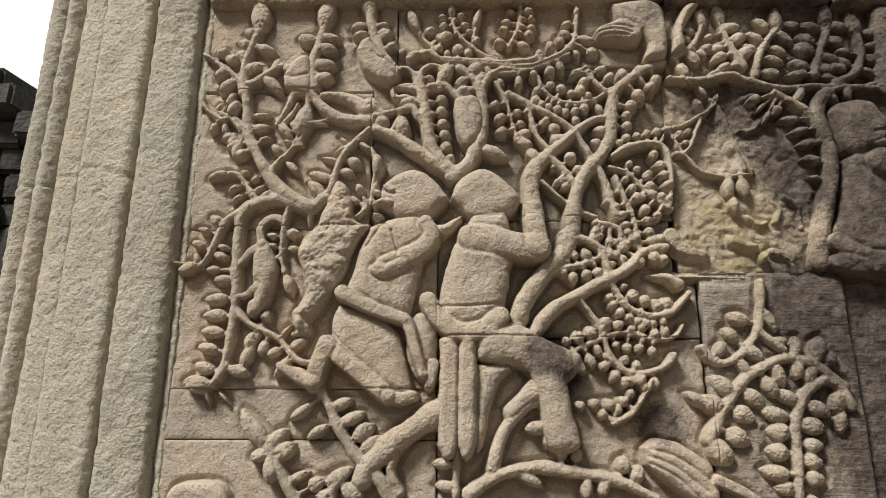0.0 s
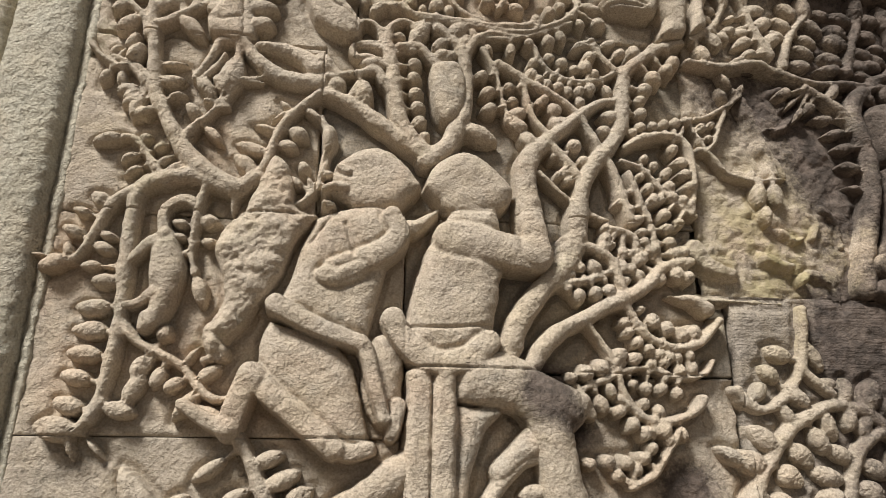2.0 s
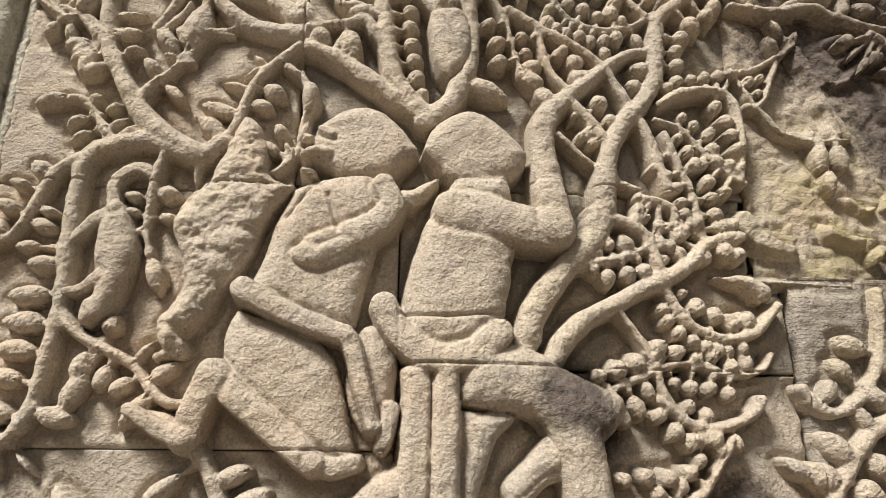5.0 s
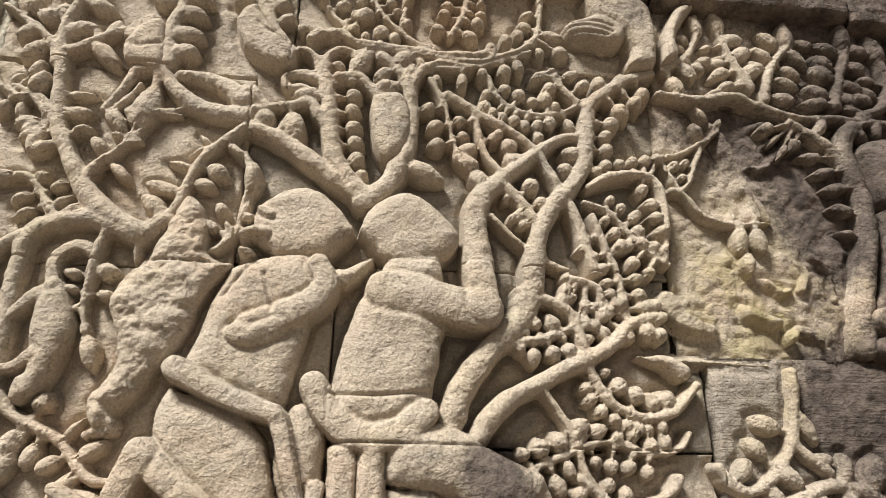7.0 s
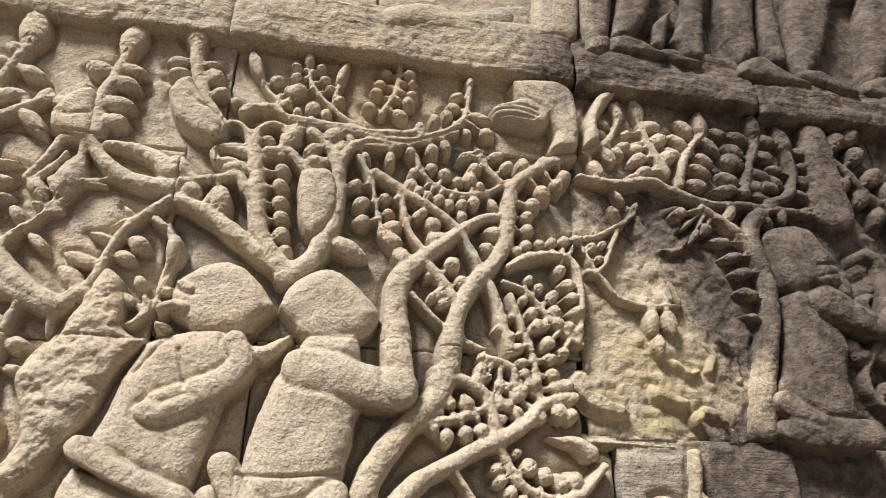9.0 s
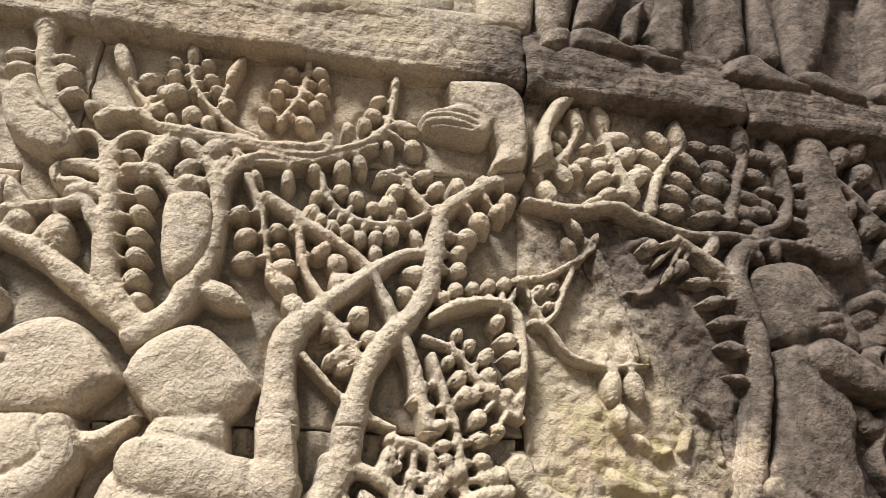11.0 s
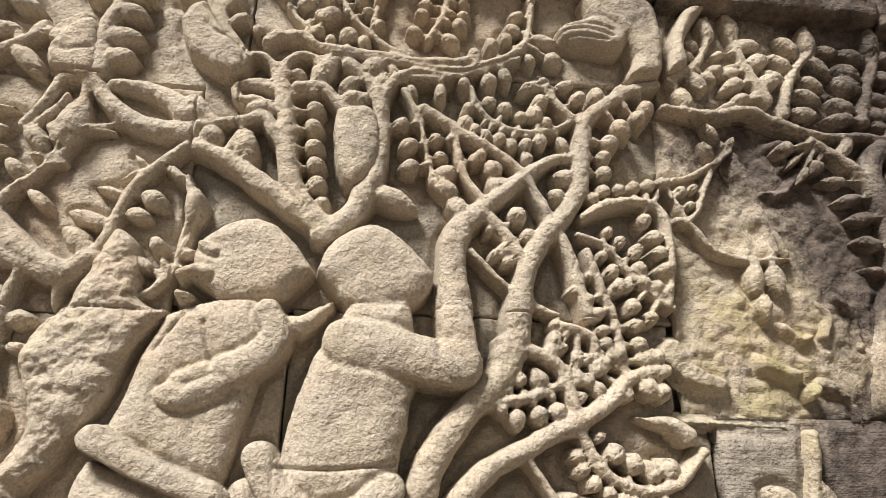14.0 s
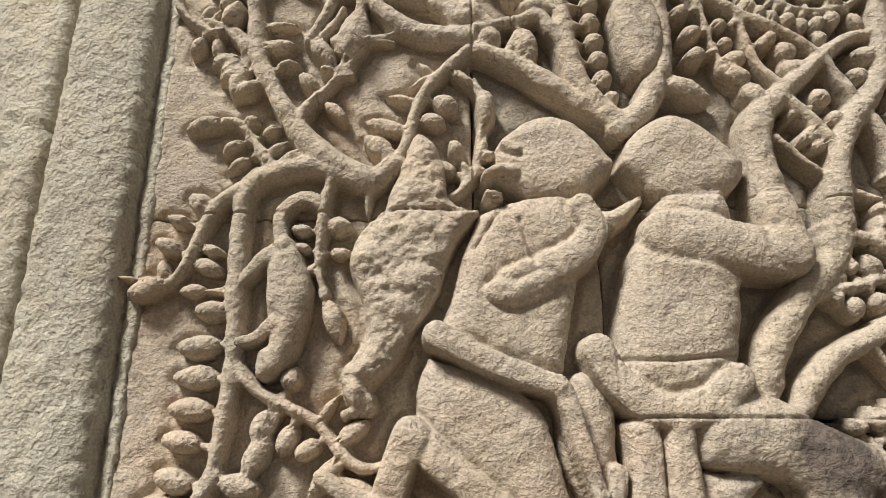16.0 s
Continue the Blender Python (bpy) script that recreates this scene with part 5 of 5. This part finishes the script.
leaves(b, (.600, 2.638, 0.034, 0.020), (.589, 2.614, 0.031, 0.019), (.579, 2.588, 0.031, 0.022), (.602, 2.554, 0.046, 0.029), (.573, 2.520, 0.046, 0.027), (.627, 2.569, 0.033, 0.018), (.630, 2.673, 0.058, 0.027))
b = branch(t, "branch", .011, .007, [(.727, 2.533), (.703, 2.586), (.688, 2.633), (.681, 2.675)], 0.011)
leaves(b, (.679, 2.685, 0.069, 0.030), (.708, 2.647, 0.052, 0.029), (.723, 2.611, 0.046, 0.031), (.735, 2.572, 0.043, 0.029), (.649, 2.621, 0.034, 0.014), (.638, 2.589, 0.038, 0.019), (.664, 2.585, 0.049, 0.018), (.667, 2.557, 0.053, 0.023), (.677, 2.532, 0.046, 0.018), (.648, 2.511, 0.052, 0.016))
b = branch(t, "branch", .011, .007, [(.753, 2.510), (.767, 2.563), (.794, 2.608), (.825, 2.644), (.832, 2.682)], 0.011)
leaves(b, (.827, 2.671, 0.073, 0.031), (.782, 2.656, 0.052, 0.024), (.763, 2.617, 0.052, 0.023), (.746, 2.587, 0.046, 0.020), (.865, 2.651, 0.046, 0.024), (.840, 2.612, 0.057, 0.022), (.822, 2.579, 0.051, 0.020), (.804, 2.549, 0.059, 0.022), (.792, 2.514, 0.052, 0.024))
b = branch(t, "branch", .013, .009, [(.898, 2.508), (.918, 2.566), (.943, 2.622), (.955, 2.667)], 0.011)
leaves(b, (.952, 2.678, 0.076, 0.034), (.903, 2.644, 0.057, 0.028), (.888, 2.610, 0.051, 0.029), (.882, 2.579, 0.057, 0.031), (.864, 2.537, 0.055, 0.028), (.853, 2.510, 0.058, 0.024), (.979, 2.645, 0.042, 0.027), (.967, 2.601, 0.041, 0.026), (.944, 2.556, 0.054, 0.025), (.932, 2.525, 0.049, 0.023), (.962, 2.524, 0.045, 0.025), (.937, 2.500, 0.044, 0.017))
b = branch(t, "branch", .013, .008, [(.951, 2.486), (.998, 2.513), (1.024, 2.565), (1.021, 2.614), (1.021, 2.659)], 0.011)
leaves(b, (1.013, 2.653, 0.076, 0.034), (1.053, 2.628, 0.043, 0.024), (1.055, 2.586, 0.047, 0.022), (1.053, 2.550, 0.049, 0.024), (1.032, 2.514, 0.043, 0.018), (.979, 2.575, 0.034, 0.020), (.974, 2.546, 0.040, 0.022))
b = branch(t, "branch", .032, .046, [(1.093, 2.670), (1.093, 2.577), (1.091, 2.480)], 0.011)
b = branch(t, "ledge", .009, .009, [(.537, 2.502), (.612, 2.496), (.688, 2.511), (.734, 2.496), (.808, 2.473), (.888, 2.476), (.968, 2.474), (1.05, 2.467), (1.132, 2.459)], 0.011)
leaves(b, (1.032, 2.477, 0.044, 0.018), (.974, 2.456, 0.047, 0.023))
t = tree("eroded sandstone relief of a chain of bead-like leaves")
b = branch(t, "branch", .006, .005, [(.508, 2.361), (.533, 2.368), (.562, 2.376), (.594, 2.394), (.626, 2.414), (.646, 2.437)], 0.01)
leaves(b, (.620, 2.465, .042, .014), (.609, 2.431, .041, .012), (.651, 2.449, .029, .013))
b = branch(t, "branch", .007, .005, [(.550, 2.295), (.571, 2.314), (.583, 2.338), (.595, 2.366), (.606, 2.391)], 0.01)
b = branch(t, "branch", .006, .005, [(.527, 2.354), (.539, 2.328), (.552, 2.302)], 0.01)
leaves(b, (.552, 2.350, .023, .018), (.562, 2.327, .023, .017), (.573, 2.358, .021, .016))
b = branch(t, "branch", .007, .004, [(.537, 2.297), (.559, 2.289), (.574, 2.268), (.592, 2.250), (.621, 2.242), (.662, 2.240), (.715, 2.246)], 0.01)
leaves(b, (.649, 2.205, .049, .025), (.686, 2.206, .050, .027), (.661, 2.163, .043, .022), (.646, 2.253, .025, .010), (.685, 2.254, .026, .010))
t = tree("dark-stained sandstone relief of a smooth tree trunk")
b = branch(t, "trunk", 0.021, 0.016, [(.836, 2.022), (.842, 2.063), (.861, 2.130), (.883, 2.202), (.899, 2.261), (.901, 2.319), (.891, 2.367), (.886, 2.406), (.902, 2.442), (.921, 2.457)])
leaves(b, (.855, 2.278, .051, .022), (.850, 2.323, .051, .024), (.837, 2.355, .054, .023), (.858, 2.233, .036, .016), (.819, 2.389, .055, .019))
b = branch(t, "branch", .013, .009, [(.886, 2.378), (.860, 2.408), (.826, 2.436), (.792, 2.458)])
leaves(b, (.791, 2.409, .033, .025), (.764, 2.395, .042, .015), (.851, 2.454, .051, .023), (.738, 2.441, .033, .026), (.754, 2.418, .039, .014))
b = branch(t, "branch", .011, .008, [(.895, 2.408), (.914, 2.448), (.945, 2.469)])
leaves(b, (.935, 2.44, .04, .018), (.715, 2.039, .032, .016))
t = tree("dark-stained sandstone relief of a trailing leafy bough")
b = branch(t, "branch", .011, .010, [(.694, 1.977), (.688, 1.922), (.675, 1.872), (.654, 1.839), (.624, 1.810), (.591, 1.796), (.565, 1.807), (.549, 1.829)])
leaves(b, (.634, 1.897, .050, .030), (.611, 1.859, .045, .027), (.587, 1.828, .044, .027), (.704, 1.891, .068, .025), (.633, 1.785, .046, .024), (.658, 1.816, .052, .027))
b = branch(t, "branch", .010, .009, [(.675, 1.869), (.697, 1.847), (.725, 1.825)])
leaves(b, (.720, 1.843, .040, .022))
b = branch(t, "trunk", .013, .012, [(.543, 1.634), (.572, 1.684), (.601, 1.725), (.636, 1.764), (.682, 1.791), (.727, 1.806), (.768, 1.801), (.807, 1.779), (.832, 1.750), (.851, 1.705)])
leaves(b, (.582, 1.749, .058, .034), (.557, 1.710, .057, .036), (.683, 1.743, .053, .031), (.648, 1.717, .053, .033), (.622, 1.684, .052, .038), (.605, 1.638, .058, .042), (.567, 1.604, .062, .042), (.751, 1.834, .049, .027), (.797, 1.828, .062, .037), (.824, 1.804, .042, .029), (.709, 1.767, .053, .031), (.747, 1.779, .046, .029), (.775, 1.767, .041, .027), (.522, 1.719, .048, .024))
b = branch(t, "branch", .013, .012, [(.844, 1.747), (.804, 1.759), (.765, 1.737), (.741, 1.702), (.725, 1.656), (.722, 1.610), (.717, 1.554), (.713, 1.510), (.702, 1.467)])
leaves(b, (.719, 1.726, .050, .029), (.685, 1.690, .064, .033), (.687, 1.650, .051, .040), (.681, 1.610, .051, .037), (.669, 1.570, .059, .032), (.688, 1.537, .045, .032), (.783, 1.696, .057, .031), (.766, 1.661, .052, .035), (.760, 1.625, .046, .032), (.755, 1.591, .046, .034), (.754, 1.554, .045, .034), (.820, 1.708, .048, .033), (.827, 1.671, .056, .026), (.679, 1.494, .045, .033), (.745, 1.510, .045, .034))
t = tree("dark-stained sandstone relief of a shaded leafy bough")
b = branch(t, "branch", .014, .011, [(1.104, 2.622), (1.149, 2.586), (1.199, 2.524), (1.266, 2.478)])
leaves(b, (1.151, 2.665, .061, .036), (1.191, 2.635, .061, .036), (1.224, 2.582, .061, .036), (1.125, 2.548, .057, .034), (1.171, 2.52, .057, .034), (1.249, 2.551, .056, .034), (1.198, 2.477, .056, .034), (1.243, 2.449, .057, .034), (1.192, 2.686, .061, .037))
b = branch(t, "branch", .011, .008, [(1.097, 2.278), (1.114, 2.212), (1.066, 2.136), (1.074, 2.086), (1.136, 2.031)])
leaves(b, (1.064, 2.166, .048, .029), (1.124, 2.17, .052, .031), (1.138, 2.14, .048, .029), (1.046, 2.186, .048, .029), (1.11, 2.108, .048, .029), (1.157, 2.329, .091, .057), (1.136, 2.363, .06, .039))
carve()
